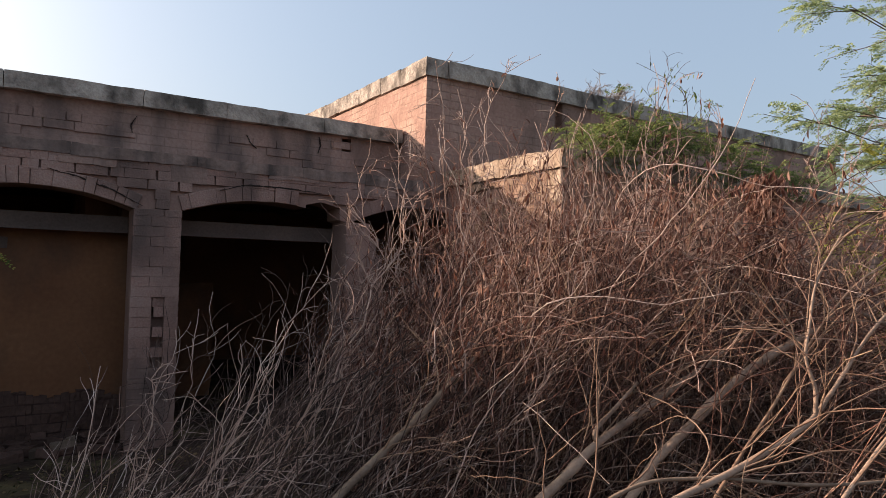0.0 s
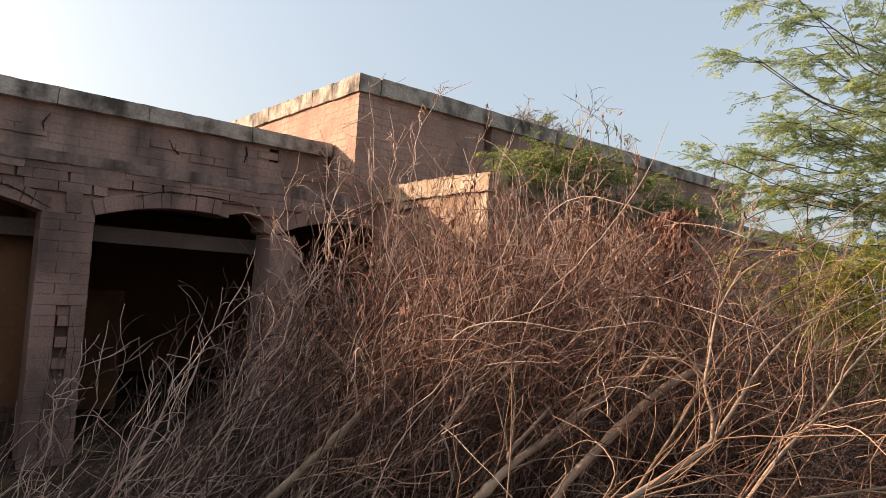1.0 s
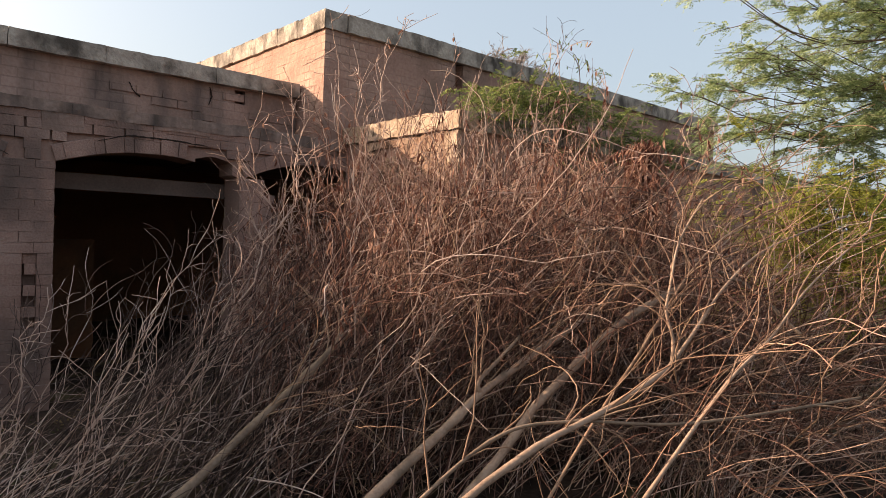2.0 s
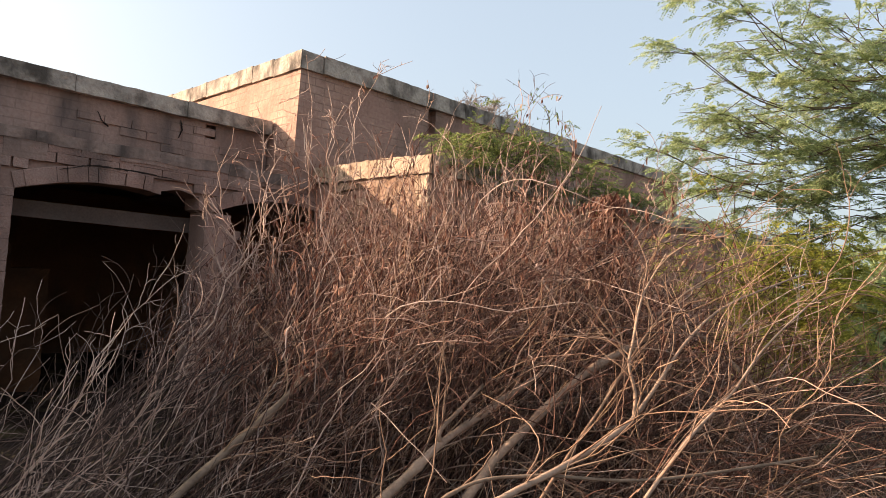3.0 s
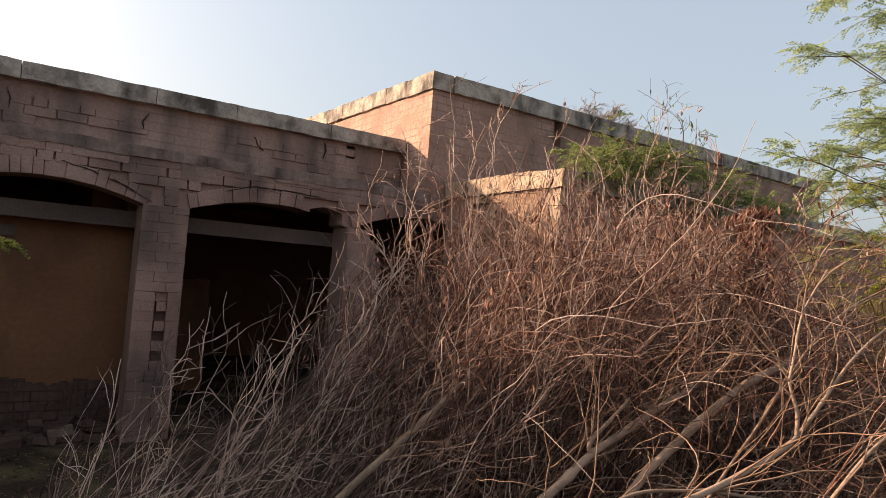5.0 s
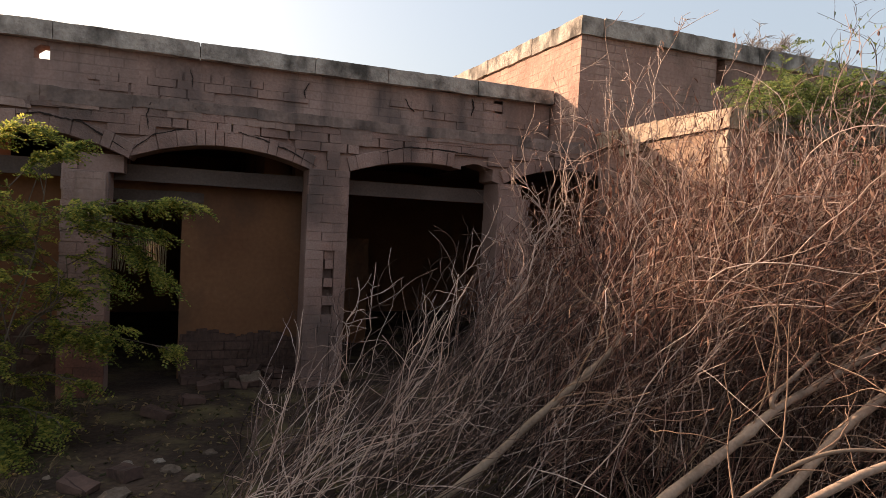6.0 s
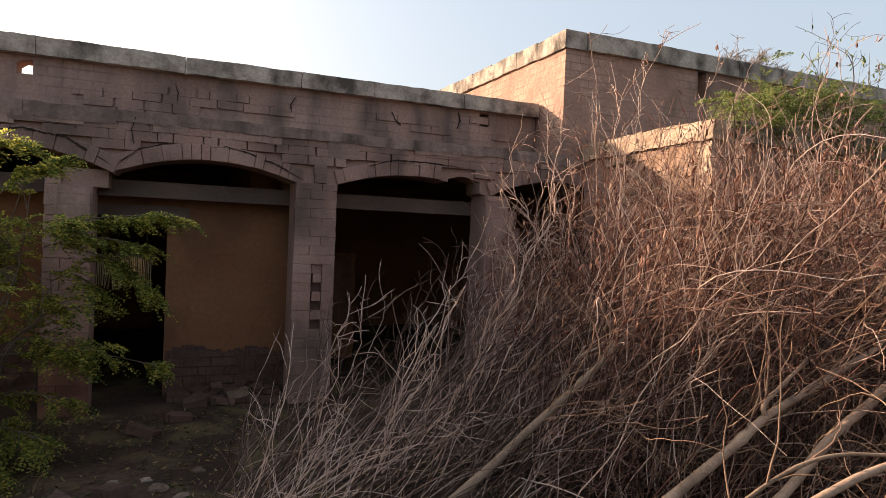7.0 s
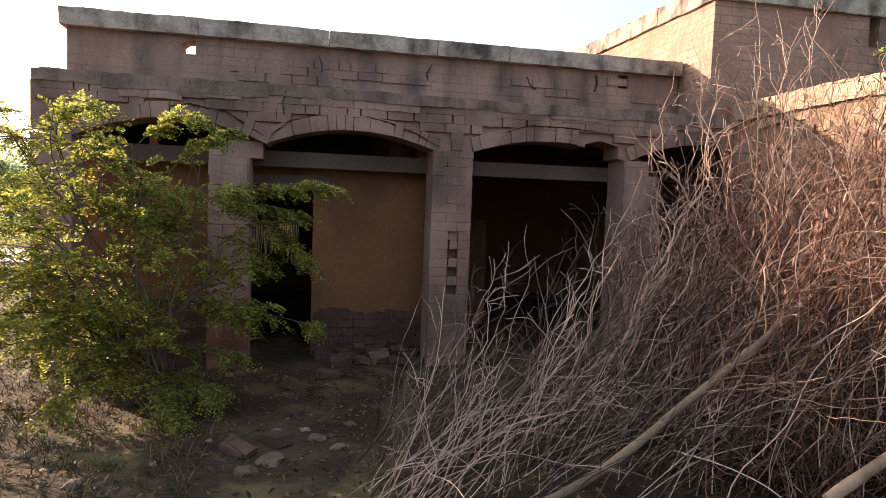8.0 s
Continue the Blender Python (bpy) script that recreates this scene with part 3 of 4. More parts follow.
def voussoir(a, x0, x1):
    def edge(x, s):
        slope = (arch_z(a, x + 0.01) - arch_z(a, x - 0.01)) / 0.02
        k = 1 / math.hypot(1, slope)
        return x - slope * k * s * 0.8, arch_z(a, x) + k * s
    g, w = rng.choice([0.0005, 0.0008, 0.0025]), rng.uniform(-0.012, 0.004)
    c = [edge(x0 + g, -0.003), edge(x1 - g, -0.003), edge(x1 - g, RING), edge(x0 + g, RING)]
    mx, mz = sum(p[0] for p in c) / 4, sum(p[1] for p in c) / 4
    v = [(px, 0.1, pz) for px, pz in c] + [(px, w + 0.005, pz) for px, pz in c] + [(mx + (px - mx) * 0.95, w, mz + (pz - mz) * 0.94) for px, pz in c]
    q = [(8, 9, 10, 11)] + [(i + 4, (i + 1) % 4 + 4, (i + 1) % 4 + 8, i + 8) for i in range(4)] + [(i, (i + 1) % 4, (i + 1) % 4 + 4, i + 4) for i in range(4)]
    piece("arch_brick", arrays_mesh("arch_brick", v, q, M_BRICK), arcade)


for a in ARCHES:
    x = a[0] + 0.003
    while x < a[1] - 0.05:
        w = min(float(rng.choice([0.075, 0.15, 0.22])), a[1] - x)
        if a[1] - x - w < 0.05:
            w = a[1] - x - 0.002
        if not (a is ARCHES[2] and x + w > 1.12 and x < 1.47):
            voussoir(a, x, x + w)
        x += w

for p, x0, x1, top in ((PIERS[0], -2.38, -2.03, 1.895), (PIERS[1], -0.385, 0.0, 2.05), (PIERS[2], 1.56, 1.97, 2.045)):
    i, z = 0, 0.0
    while z < top - 0.03:
        z1 = min(z + 0.0865, top)
        cut = x0 + (x1 - x0) * (0.64 if i % 2 else 0.36)
        if p is PIERS[1] and 0.62 < (z + z1) / 2 < 1.32:
            brick(p, x0, -0.216, z, z1, open_joint=0.1)
            brick(p, -0.114, x1, z, z1, open_joint=0.1)
            if i % 2:
                brick(p, -0.214, -0.116, z, z1, 0.006)
            elif z > 1.16:
                brick(p, -0.214, -0.116, z, z1, 0.03)
        else:
            x1 = (1.82 if z > 1.84 else 1.9 + 0.03 * (i % 2) if z > 1.66 else 1.97) if p is PIERS[2] else x1
            brick(p, x0, cut, z, z1, open_joint=0.12, mat=M_REDBRICK if p is PIERS[0] and z < 0.6 else M_BRICK)
            brick(p, cut, x1, z, z1, open_joint=0.12, mat=M_REDBRICK if p is PIERS[0] and z < 0.6 else M_BRICK)
        i, z = i + 1, z1
boxes("plaster_patch", [(-2.275, -2.05, -0.012, 0.0, 1.6, 1.885)], M_UPPER, PIERS[0], "pale plaster left on the pier", 0.006, 0.05)

# bricks showing where the plaster of the upper wall has gone
for i, (xa, xb) in enumerate(((-1.75, -0.62), (-2.35, -0.5), (-2.2, -1.3), (-2.0, -1.2))):
    z0, x = 2.905 - i * 0.0825 + (0.0 if i < 2 else 0.0), xa + 0.06 * (i % 2)
    while x < xb:
        w = 0.122 if i == 0 and rng.uniform() < 0.6 else 0.244
        brick(wall_upper, x, x + w, z0 - 0.0825, z0, 0.547, 0.85, M_UPPER)
        x += w
for i in range(5):
    x = 0.2 + 0.1 * i
    while x < 2.2:
        if rng.uniform() < 0.25:
            brick(wall_upper, x, x + 0.244, 2.56 + i * 0.0825, 2.64 + i * 0.0825, 0.55, 0.7, M_UPPER)
        x += 0.244

# cracks along the arch backs and wall: surface ribbons, their inner shade painted near-black
def crack(parent, y, pts, wide):
    line, n = [], 9
    for (xa, za), (xb, zb) in zip(pts, pts[1:]):
        for i in range(n):
            f = i / n
            line.append((xa + (xb - xa) * f + rng.normal(0, 0.0018), za + (zb - za) * f + rng.normal(0, 0.0025)))
    v, q = [], []
    for i, (x, z) in enumerate(line):
        a, b = line[max(i - 1, 0)], line[min(i + 1, len(line) - 1)]
        d = Vector((b[0] - a[0], b[1] - a[1])).normalized()
        w = wide * (0.35 + rng.uniform(0, 1)) * min(1.0, 0.25 + 3 * i / len(line), 0.25 + 3 * (len(line) - i) / len(line)) / 2
        v += [(x - d.y * w, y, z + d.x * w), (x + d.y * w, y, z - d.x * w), (x - d.y * w, y + 0.02, z + d.x * w), (x + d.y * w, y + 0.02, z - d.x * w)]
        if i:
            o = 4 * i
            q += [(o - 4, o - 3, o + 1, o), (o - 4, o, o + 2, o - 2), (o - 3, o - 1, o + 3, o + 1)]
    piece("crack", arrays_mesh("crack", v, q, M_CRACK), parent)


for pts, wide in (([(-1.02, 2.326), (-0.82, 2.279), (-0.57, 2.2), (-0.29, 2.06)], 0.012), ([(-2.7, 2.301), (-2.55, 2.335), (-2.41, 2.304), (-2.24, 2.29), (-2.05, 2.17), (-1.88, 2.07)], 0.014),
                  ([(0.3, 2.254), (0.55, 2.33), (0.9, 2.337), (1.34, 2.31)], 0.013), ([(-1.72, 2.54), (-1.76, 2.4), (-1.74, 2.26)], 0.01), ([(-1.86, 2.1), (-1.7, 2.24), (-1.45, 2.31)], 0.01)):
    crack(arcade, -0.0085, pts, wide)
for pts in ([(-0.33, 2.95), (-0.38, 2.857), (-0.36, 2.776)], [(0.68, 2.905), (0.72, 2.83), (0.79, 2.778)], [(-1.445, 2.944), (-1.417, 2.852), (-1.42, 2.762)], [(1.45, 2.99), (1.47, 2.9), (1.44, 2.8)]):
    crack(wall_upper, 0.54, pts, 0.009)

# bare bricks at the lit corner of the annex
for i in range(9):
    z0 = 2.41 - i * 0.0825
    y = -1.86
    while y < -0.7:
        w = 0.244 if (i + int(y * 10)) % 3 else 0.122
        if rng.uniform() < 0.4:
            ob = piece("brick", brick_mesh(round((w - 0.008) * 200) / 200, 0.076, M_CRUMB), annex)
            ob.matrix_basis = pose(2.748 + rng.uniform(-0.01, 0.006), y + w / 2, z0 + 0.041, 0, rng.normal(0, 0.8), -90 + rng.normal(0, 1.2))
        y += w

for ya, yb, za, zb, mat in ((-1.88, -1.72, 2.2, 2.49, M_SAND), (-1.72, -1.4, 2.05, 2.49, M_CRUMB), (-1.87, -1.7, 1.8, 2.2, M_CRUMB), (-1.4, -1.0, 2.3, 2.49, M_CRUMB), (-1.0, -0.4, 2.4, 2.49, M_CRUMB)):
    boxes("plaster_patch", [(2.73, 2.775, ya, yb, za, zb)], mat, annex, "crumbling yellowish lime plaster", 0.026, 0.035)


# ---- fallen branches ----
def smooth_line(ctrl, k):
    c = np.asarray(ctrl, float)
    t = np.linspace(0, len(c) - 1, k)
    i = np.clip(t.astype(int), 0, len(c) - 2)
    f = (t - i)[:, None]
    p0, p1, p2, p3 = c[np.maximum(i - 1, 0)], c[i], c[i + 1], c[np.minimum(i + 2, len(c) - 1)]
    return 0.5 * (2 * p1 + (p2 - p0) * f + (2 * p0 - 5 * p1 + 4 * p2 - p3) * f**2 + (3 * p1 - p0 - 3 * p2 + p3) * f**3)


def fallen_branch(label, ctrl, r0, r1, knots=(), twigs=14, mat=M_BARK, cut=True):
    k = 34
    line = smooth_line(ctrl, k)
    line += np.array([[*noise.noise_vector(Vector(p) * 3.0)] for p in line]) * r0 * 0.3
    rad = taper(1, k, r0, r1) * (1 + 0.06 * rng.normal(0, 1, (1, k)))
    for s in knots:
        rad[0] += r0 * 0.3 * np.exp(-((np.linspace(0, 1, k) - s) / 0.018) ** 2)
    b = thing("fallen_branch", tuple(line[0]), label=label, category="branch", group="fallen branches")
    off = line - line[0]
    v, q = sweep(off[None], rad, 12)
    stem = piece("stem", arrays_mesh("stem", v, q, mat, True), b)
    if cut:
        bm = bmesh.new()
        ring = [bm.verts.new(v[i]) for i in range(12)]
        mid = bm.verts.new(v[:12].mean(0) - (off[1] - off[0]) * 0.06)
        for i in range(12):
            bm.faces.new((ring[i], mid, ring[(i + 1) % 12]))
        part("cut_end", bm, M_CUT, stem, "pale sawn end of the branch")
    if twigs:
        p, d = along(off[None], twigs, 0.25, 1.0)
        w = d + rng.normal(0, 0.3, (twigs, 3)) + np.array([0, 0, 0.2])
        g = grow(p, w, rng.uniform(0.35, 1.0, twigs), 9, 0.3)
        for i in range(twigs):
            pp, dd = along(g[i:i + 1], 2, 0.3, 0.9)
            g2 = grow(pp, dd + rng.normal(0, 0.5, dd.shape), rng.uniform(0.2, 0.5, 2), 9, 0.34)
            tw = piece("twig", arrays_mesh("twig", *sweep(g[i:i + 1], taper(1, 9, [rng.uniform(0.0025, 0.005)], [0.0014]), 5), M_TWIGPALE, True), b)
            for j in range(2):
                piece("shoot", arrays_mesh("shoot", *sweep(g2[j:j + 1], taper(1, 9, [0.0022], [0.001]), 4), M_TWIGPALE, True), tw)
    return b


fallen_branch("thick smooth dry branch lying across the brush", [(0.54, -3.82, 0.42), (0.8, -3.81, 0.56), (1.01, -3.8, 0.67), (1.2, -3.8, 0.79), (1.44, -3.78, 0.875), (1.93, -3.75, 1.04), (2.41, -3.75, 1.22), (2.9, -3.78, 1.42)], 0.024, 0.015, (0.33, 0.62))
fallen_branch("short curled stub on the thick branch", [(1.22, -3.8, 0.8), (1.2, -3.8, 0.84), (1.24, -3.79, 0.88), (1.36, -3.76, 0.93), (1.6, -3.7, 1.04)], 0.013, 0.009, (), 4, M_BARK, False)
fallen_branch("thick sawn branch leaning on the brush", [(0.6, -3.85, 0.03), (1.1, -3.93, 0.42), (1.35, -3.97, 0.66), (1.44, -3.98, 0.75), (1.64, -4.0, 0.885), (1.91, -4.02, 1.05), (2.24, -4.06, 1.21), (2.55, -4.12, 1.33)], 0.025, 0.018, (0.62, 0.83), 12, M_BARK, False)
fallen_branch("forked pale branch lying in front of the brush", [(-0.1, -4.25, 0.02), (0.4, -4.4, 0.55), (0.8, -4.49, 0.78), (1.1, -4.55, 0.88), (1.41, -4.56, 0.955), (1.58, -4.57, 1.01), (1.67, -4.57, 1.05), (1.81, -4.58, 1.16), (2.07, -4.6, 1.38), (2.49, -4.63, 1.58), (3.31, -4.72, 1.78)], 0.0165, 0.005, (0.5,), 10, M_BARK, False)
fallen_branch("thin pale fork rising from a branch", [(1.66, -4.57, 1.05), (1.67, -4.56, 1.15), (1.655, -4.53, 1.27), (1.7, -4.52, 1.39), (1.8, -4.5, 1.59), (2.0, -4.5, 1.8)], 0.009, 0.004, (), 6, M_BARK, False)
fallen_branch("dry grey-brown branch slanting into the brush", [(-0.6, -3.1, 0.03), (-0.15, -3.2, 0.3), (0.24, -3.2, 0.59), (0.42, -3.22, 0.74), (0.61, -3.24, 0.9), (0.79, -3.22, 1.03), (1.25, -3.05, 1.26), (1.75, -2.85, 1.45)], 0.023, 0.014, (0.55,), 10, M_SHADEBARK, False)
fallen_branch("thin pale branch leaning to the tree", [(0.7, -4.75, 0.3), (1.1, -4.82, 0.68), (1.41, -4.85, 0.91), (1.61, -4.87, 1.05), (1.9, -4.9, 1.2), (2.22, -4.92, 1.4), (2.8, -5.0, 1.7)], 0.009, 0.004, (), 8, M_BARK, False)
fallen_branch("short weathered stub in the brush", [(2.62, -4.3, 1.42), (2.76, -4.4, 1.34), (2.78, -4.55, 1.22), (2.71, -4.72, 1.11)], 0.014, 0.011, (0.25, 0.5, 0.7), 0, M_SHADEBARK, False)
fallen_branch("long arching straw-coloured branch", [(0.9, -4.25, 0.1), (1.3, -4.32, 0.62), (1.5, -4.35, 0.85), (1.72, -4.36, 1.04), (1.9, -4.38, 1.24), (2.14, -4.4, 1.46), (2.52, -4.45, 1.68), (3.42, -4.55, 1.94)], 0.0085, 0.004, (), 14, M_TWIGPALE, False)
fallen_branch("low dry branch under the brush", [(-0.2, -4.1, 0.02), (0.3, -4.25, 0.5), (0.75, -4.35, 0.8), (1.05, -4.5, 0.86), (1.5, -4.75, 0.84), (2.4, -5.1, 0.9)], 0.008, 0.006, (0.4,), 12, M_SHADEBARK, False)


# ---- dry brush ----
HX_ = np.array([-1.4, -1.06, -0.57, -0.1, 0.5, 0.95, 1.23, 1.62, 2.07, 2.6, 3.07, 3.5, 4.0, 6.0])
HZ_ = np.array([0.12, 0.42, 0.76, 0.95, 1.18, 1.5, 1.82, 2.0, 2.08, 2.02, 1.82, 1.5, 1.3, 1.1])


def brush_top(x):
    return np.interp(x, HX_, HZ_)


def brush_line(x):
    """Middle of the heap, in plan."""
    return -2.55 - 0.42 * np.maximum(x - 0.2, 0)


def clear(g, fade, thin):
    """Which lines stay inside the heap's outline, off the walls and off the bare front branches."""
    lumps = 0.16 * np.sin(g[:, -1, 0] * 5.1 + g[:, -1, 1] * 3.3) + 0.12 * np.sin(g[:, -1, 0] * 11.0 - g[:, -1, 1] * 7.0)
    over = (g[:, :, 2] - brush_top(g[:, :, 0])).max(1) - lumps
    gap = np.hypot(g[:, :, 0] + 1.0, g[:, :, 1] + 6.0).min(1)
    blocked = ((g[:, :, 0] > 2.6) & (g[:, :, 1] > -1.98)) | (g[:, :, 1] > -0.1)
    front = ((g[:, :, 0] > 0.2) & (g[:, :, 0] < 2.3) & (g[:, :, 1] < -3.5) & (g[:, :, 1] > -4.4) & (g[:, :, 2] < 0.76 + 0.44 * (g[:, :, 0] - 0.9))).any(1)
    blocked |= ((g[:, -1, 0] < 0.75) & (g[:, -1, 0] < g[:, 0, 0] - 0.08))[:, None]
    blocked |= (front & (rng.uniform(0, 1, len(g)) < thin))[:, None]
    return (rng.uniform(0, 1, len(g)) < np.exp(-np.maximum(over, 0) * fade)) & (gap > 2.3) & ~blocked.any(1) & (g[:, 1:, 2].min(1) > -0.02)


def brush_twigs(n, x0, x1, lean, spread, lmin, lmax, rmin, rmax, wander, near=1.35, deep=1.5, low=0.0, fade=4.0, bend=-0.03, k=10, top=0.95, thin=0.8):
    x = rng.uniform(x0, x1, n)
    y = brush_line(x) + rng.uniform(-near, deep, n)
    z = brush_top(x) * (low + (top - low) * rng.uniform(0, 1, n))
    w = np.asarray(lean) + rng.normal(0, spread, (n, 3))
    L = lmin + (lmax - lmin) * rng.uniform(0, 1, n) ** 1.6
    g = grow(np.stack([x, y, z], 1), w, L, k, wander, (0, 0, bend))
    g = g[clear(g, fade, thin)]
    r0 = rmin + (rmax - rmin) * rng.uniform(0, 1, len(g)) ** 2.2
    return g, sweep(g, taper(len(g), k, r0, r0 * 0.4), 3)


def wands(n, x0, x1, lean, spread, reach, rmin, rmax, wave, near=0.8, deep=1.0, per=16, k=18, fade=3.0, thin=0.85, shoots=1.6, bend=-0.012, sway=0.3):
    """Long wavy shoots rising in fans from stools on the ground, with side shoots."""
    m = max(n // per, 1)
    sx = rng.uniform(x0, x1, m)
    stool = np.stack([sx, brush_line(sx) + rng.uniform(-near, deep, m), np.zeros(m)], 1)
    tilt = np.asarray(lean) + rng.normal(0, sway, (m, 3)) * np.array([1, 1, 0.3])
    i = rng.integers(0, m, n)
    p = stool[i] + rng.normal(0, 0.07, (n, 3)) * np.array([1, 1, 0])
    w = tilt[i] + rng.normal(0, spread, (n, 3)) * np.array([1, 1, 0.4])
    L = np.maximum(brush_top(p[:, 0] + 0.3), 0.45) * rng.uniform(*reach, n)
    g = grow(p, w, L, k, wave, (0, 0, bend))
    s = np.linspace(0, 1, k)[None] * L[:, None]
    for ax in (0, 1):
        f, ph = rng.uniform(6, 14, (n, 1)), rng.uniform(0, 6.3, (n, 1))
        g[:, :, ax] += rng.uniform(0.008, 0.034, (n, 1)) * (np.sin(s * f + ph) - np.sin(ph))
    g = g[clear(g, fade, thin)]
    r0 = rmin + (rmax - rmin) * rng.uniform(0, 1, len(g)) ** 1.7
    c = int(len(g) * shoots)
    q, d = along(g, c, 0.3, 0.95)
    h = grow(q, d + rng.normal(0, 0.55, d.shape) + np.array([0, 0, 0.1]), rng.uniform(0.18, 0.6, c), 10, wave * 1.25, (0, 0, bend))
    h = h[clear(h, fade, thin)]
    r1 = rng.uniform(0.0016, 0.0026, len(h))
    return join([sweep(g, taper(len(g), k, r0, r0 * 0.42), 4), sweep(h, taper(len(h), 10, r1, r1 * 0.5), 3)])


g1, m1 = brush_twigs(1400, 0.35, 3.2, (0.3, -0.05, 0.8), 0.5, 0.4, 1.4, 0.0019, 0.0056, 0.2, near=0.7, bend=-0.008)
g2, m2 = brush_twigs(1350, 0.5, 3.0, (0.05, 0.0, 0.9), 0.36, 0.3, 1.0, 0.0018, 0.0046, 0.24, low=0.45, fade=2.6, near=0.65, bend=0.0)
_, m3 = brush_twigs(1000, 0.8, 4.4, (0.8, -0.3, 0.4), 0.36, 0.5, 1.7, 0.0017, 0.005, 0.14, near=0.6)
_, m4 = brush_twigs(280, -1.15, 1.1, (0.45, -0.1, 0.95), 0.26, 0.5, 1.4, 0.0015, 0.0042, 0.2, near=1.0, deep=1.0, top=0.7)
_, m5 = brush_twigs(1700, 0.5, 4.4, (0.3, -0.15, 0.6), 0.5, 0.4, 1.3, 0.0019, 0.0046, 0.24, near=0.9, deep=0.9, bend=-0.01)
_, m6 = brush_twigs(600, 0.5, 3.4, (0.22, -0.08, 0.9), 0.4, 0.5, 1.5, 0.0018, 0.0042, 0.3, near=0.7, deep=0.6, fade=2.2, k=16, bend=0.0)
_, m8 = brush_twigs(1200, 0.5, 3.2, (0.3, -0.1, 0.5), 0.55, 0.4, 1.1, 0.0018, 0.0042, 0.26, near=0.55, deep=0.3, bend=-0.01)
_, m9 = brush_twigs(1500, 1.3, 4.6, (0.42, -0.05, 0.5), 0.5, 0.5, 1.4, 0.0019, 0.0042, 0.2, near=1.5, deep=-0.15, bend=0.0, k=14, top=0.68, thin=0.6)
n1 = wands(620, 0.3, 3.4, (0.24, -0.04, 0.9), 0.34, (0.85, 1.35), 0.003, 0.0064, 0.12, near=0.6, deep=1.2)
n2 = wands(560, 0.6, 3.2, (0.1, 0.0, 0.95), 0.3, (0.9, 1.4), 0.0028, 0.0056, 0.13, near=0.7, deep=0.9, fade=2.2)
n3 = wands(300, 0.4, 3.3, (0.2, -0.05, 0.9), 0.36, (0.8, 1.4), 0.0026, 0.005, 0.15, near=0.8, deep=0.5, fade=2.2)
n4 = wands(190, -1.2, 0.6, (0.62, -0.06, 0.8), 0.22, (1.0, 2.1), 0.0026, 0.0048, 0.09, near=0.5, deep=0.9, fade=1.7, per=6, shoots=3.0, sway=0.2, bend=-0.02)
n5 = wands(60, -1.15, 0.5, (0.5, -0.06, 0.8), 0.26, (0.9, 2.1), 0.0026, 0.0046, 0.1, near=0.6, deep=0.7, fade=1.7, per=5, shoots=3.0, sway=0.24, bend=-0.015)
n6 = wands(330, 0.9, 4.4, (0.5, -0.1, 0.7), 0.4, (0.9, 1.6), 0.0026, 0.0054, 0.13, near=1.2, deep=0.4, fade=2.4)
m1, m2, m3, m4, m6, m8 = join([m1, n1]), join([m2, m5, n2]), join([m3, n6]), join([m4, n4]), join([m6, n3, n5]), join([m8, m9])
tagged(new("russet_twigs", arrays_mesh("russet_twigs", *m8, M_RUSSET, True)), "russet fine twigs in the thick of the brush", "brush", kind="stuff")
tagged(new("bleached_twigs", arrays_mesh("bleached_twigs", *m6, M_BLEACHED, True)), "sinuous bleached pale twigs over the brush", "brush", kind="stuff")
tagged(new("dry_brush", arrays_mesh("dry_brush", *m1, M_TWIG, True)), "tangled grey-brown dry brush heaped before the ruin", "brush", kind="stuff")
tagged(new("red_brush", arrays_mesh("red_brush", *m2, M_TWIGRED, True)), "reddish upright dry twigs in the heap", "brush", kind="stuff")
tagged(new("fallen_twigs", arrays_mesh("fallen_twigs", *m3, M_TWIGPALE, True)), "straw-coloured twigs leaning over the heap", "brush", kind="stuff")
tagged(new("fine_brush", arrays_mesh("fine_brush", *m4, M_WHIP, True)), "fine grey twigs fanning out of the heap", "brush", kind="stuff")

# dead leaves and pods hanging in the brush
p, d = along(np.concatenate([g2, g1[g1[:, -1, 2] > 1.25]]), 5600, 0.2, 1.0)
keep = (p[:, 2] > 0.9) & (p[:, 0] > 0.5)
p = p[keep]
v, q = flakes(p, rng.normal(0, 0.35, p.shape) + np.array([0, 0, -1.0]), rng.uniform(0.028, 0.068, len(p)), rng.uniform(0.003, 0.0085, len(p)))
tagged(new("dead_leaves", arrays_mesh("dead_leaves", v, q, M_DEADLEAF)), "curled brown dead leaves hanging in dry brush", "leaves", kind="stuff")


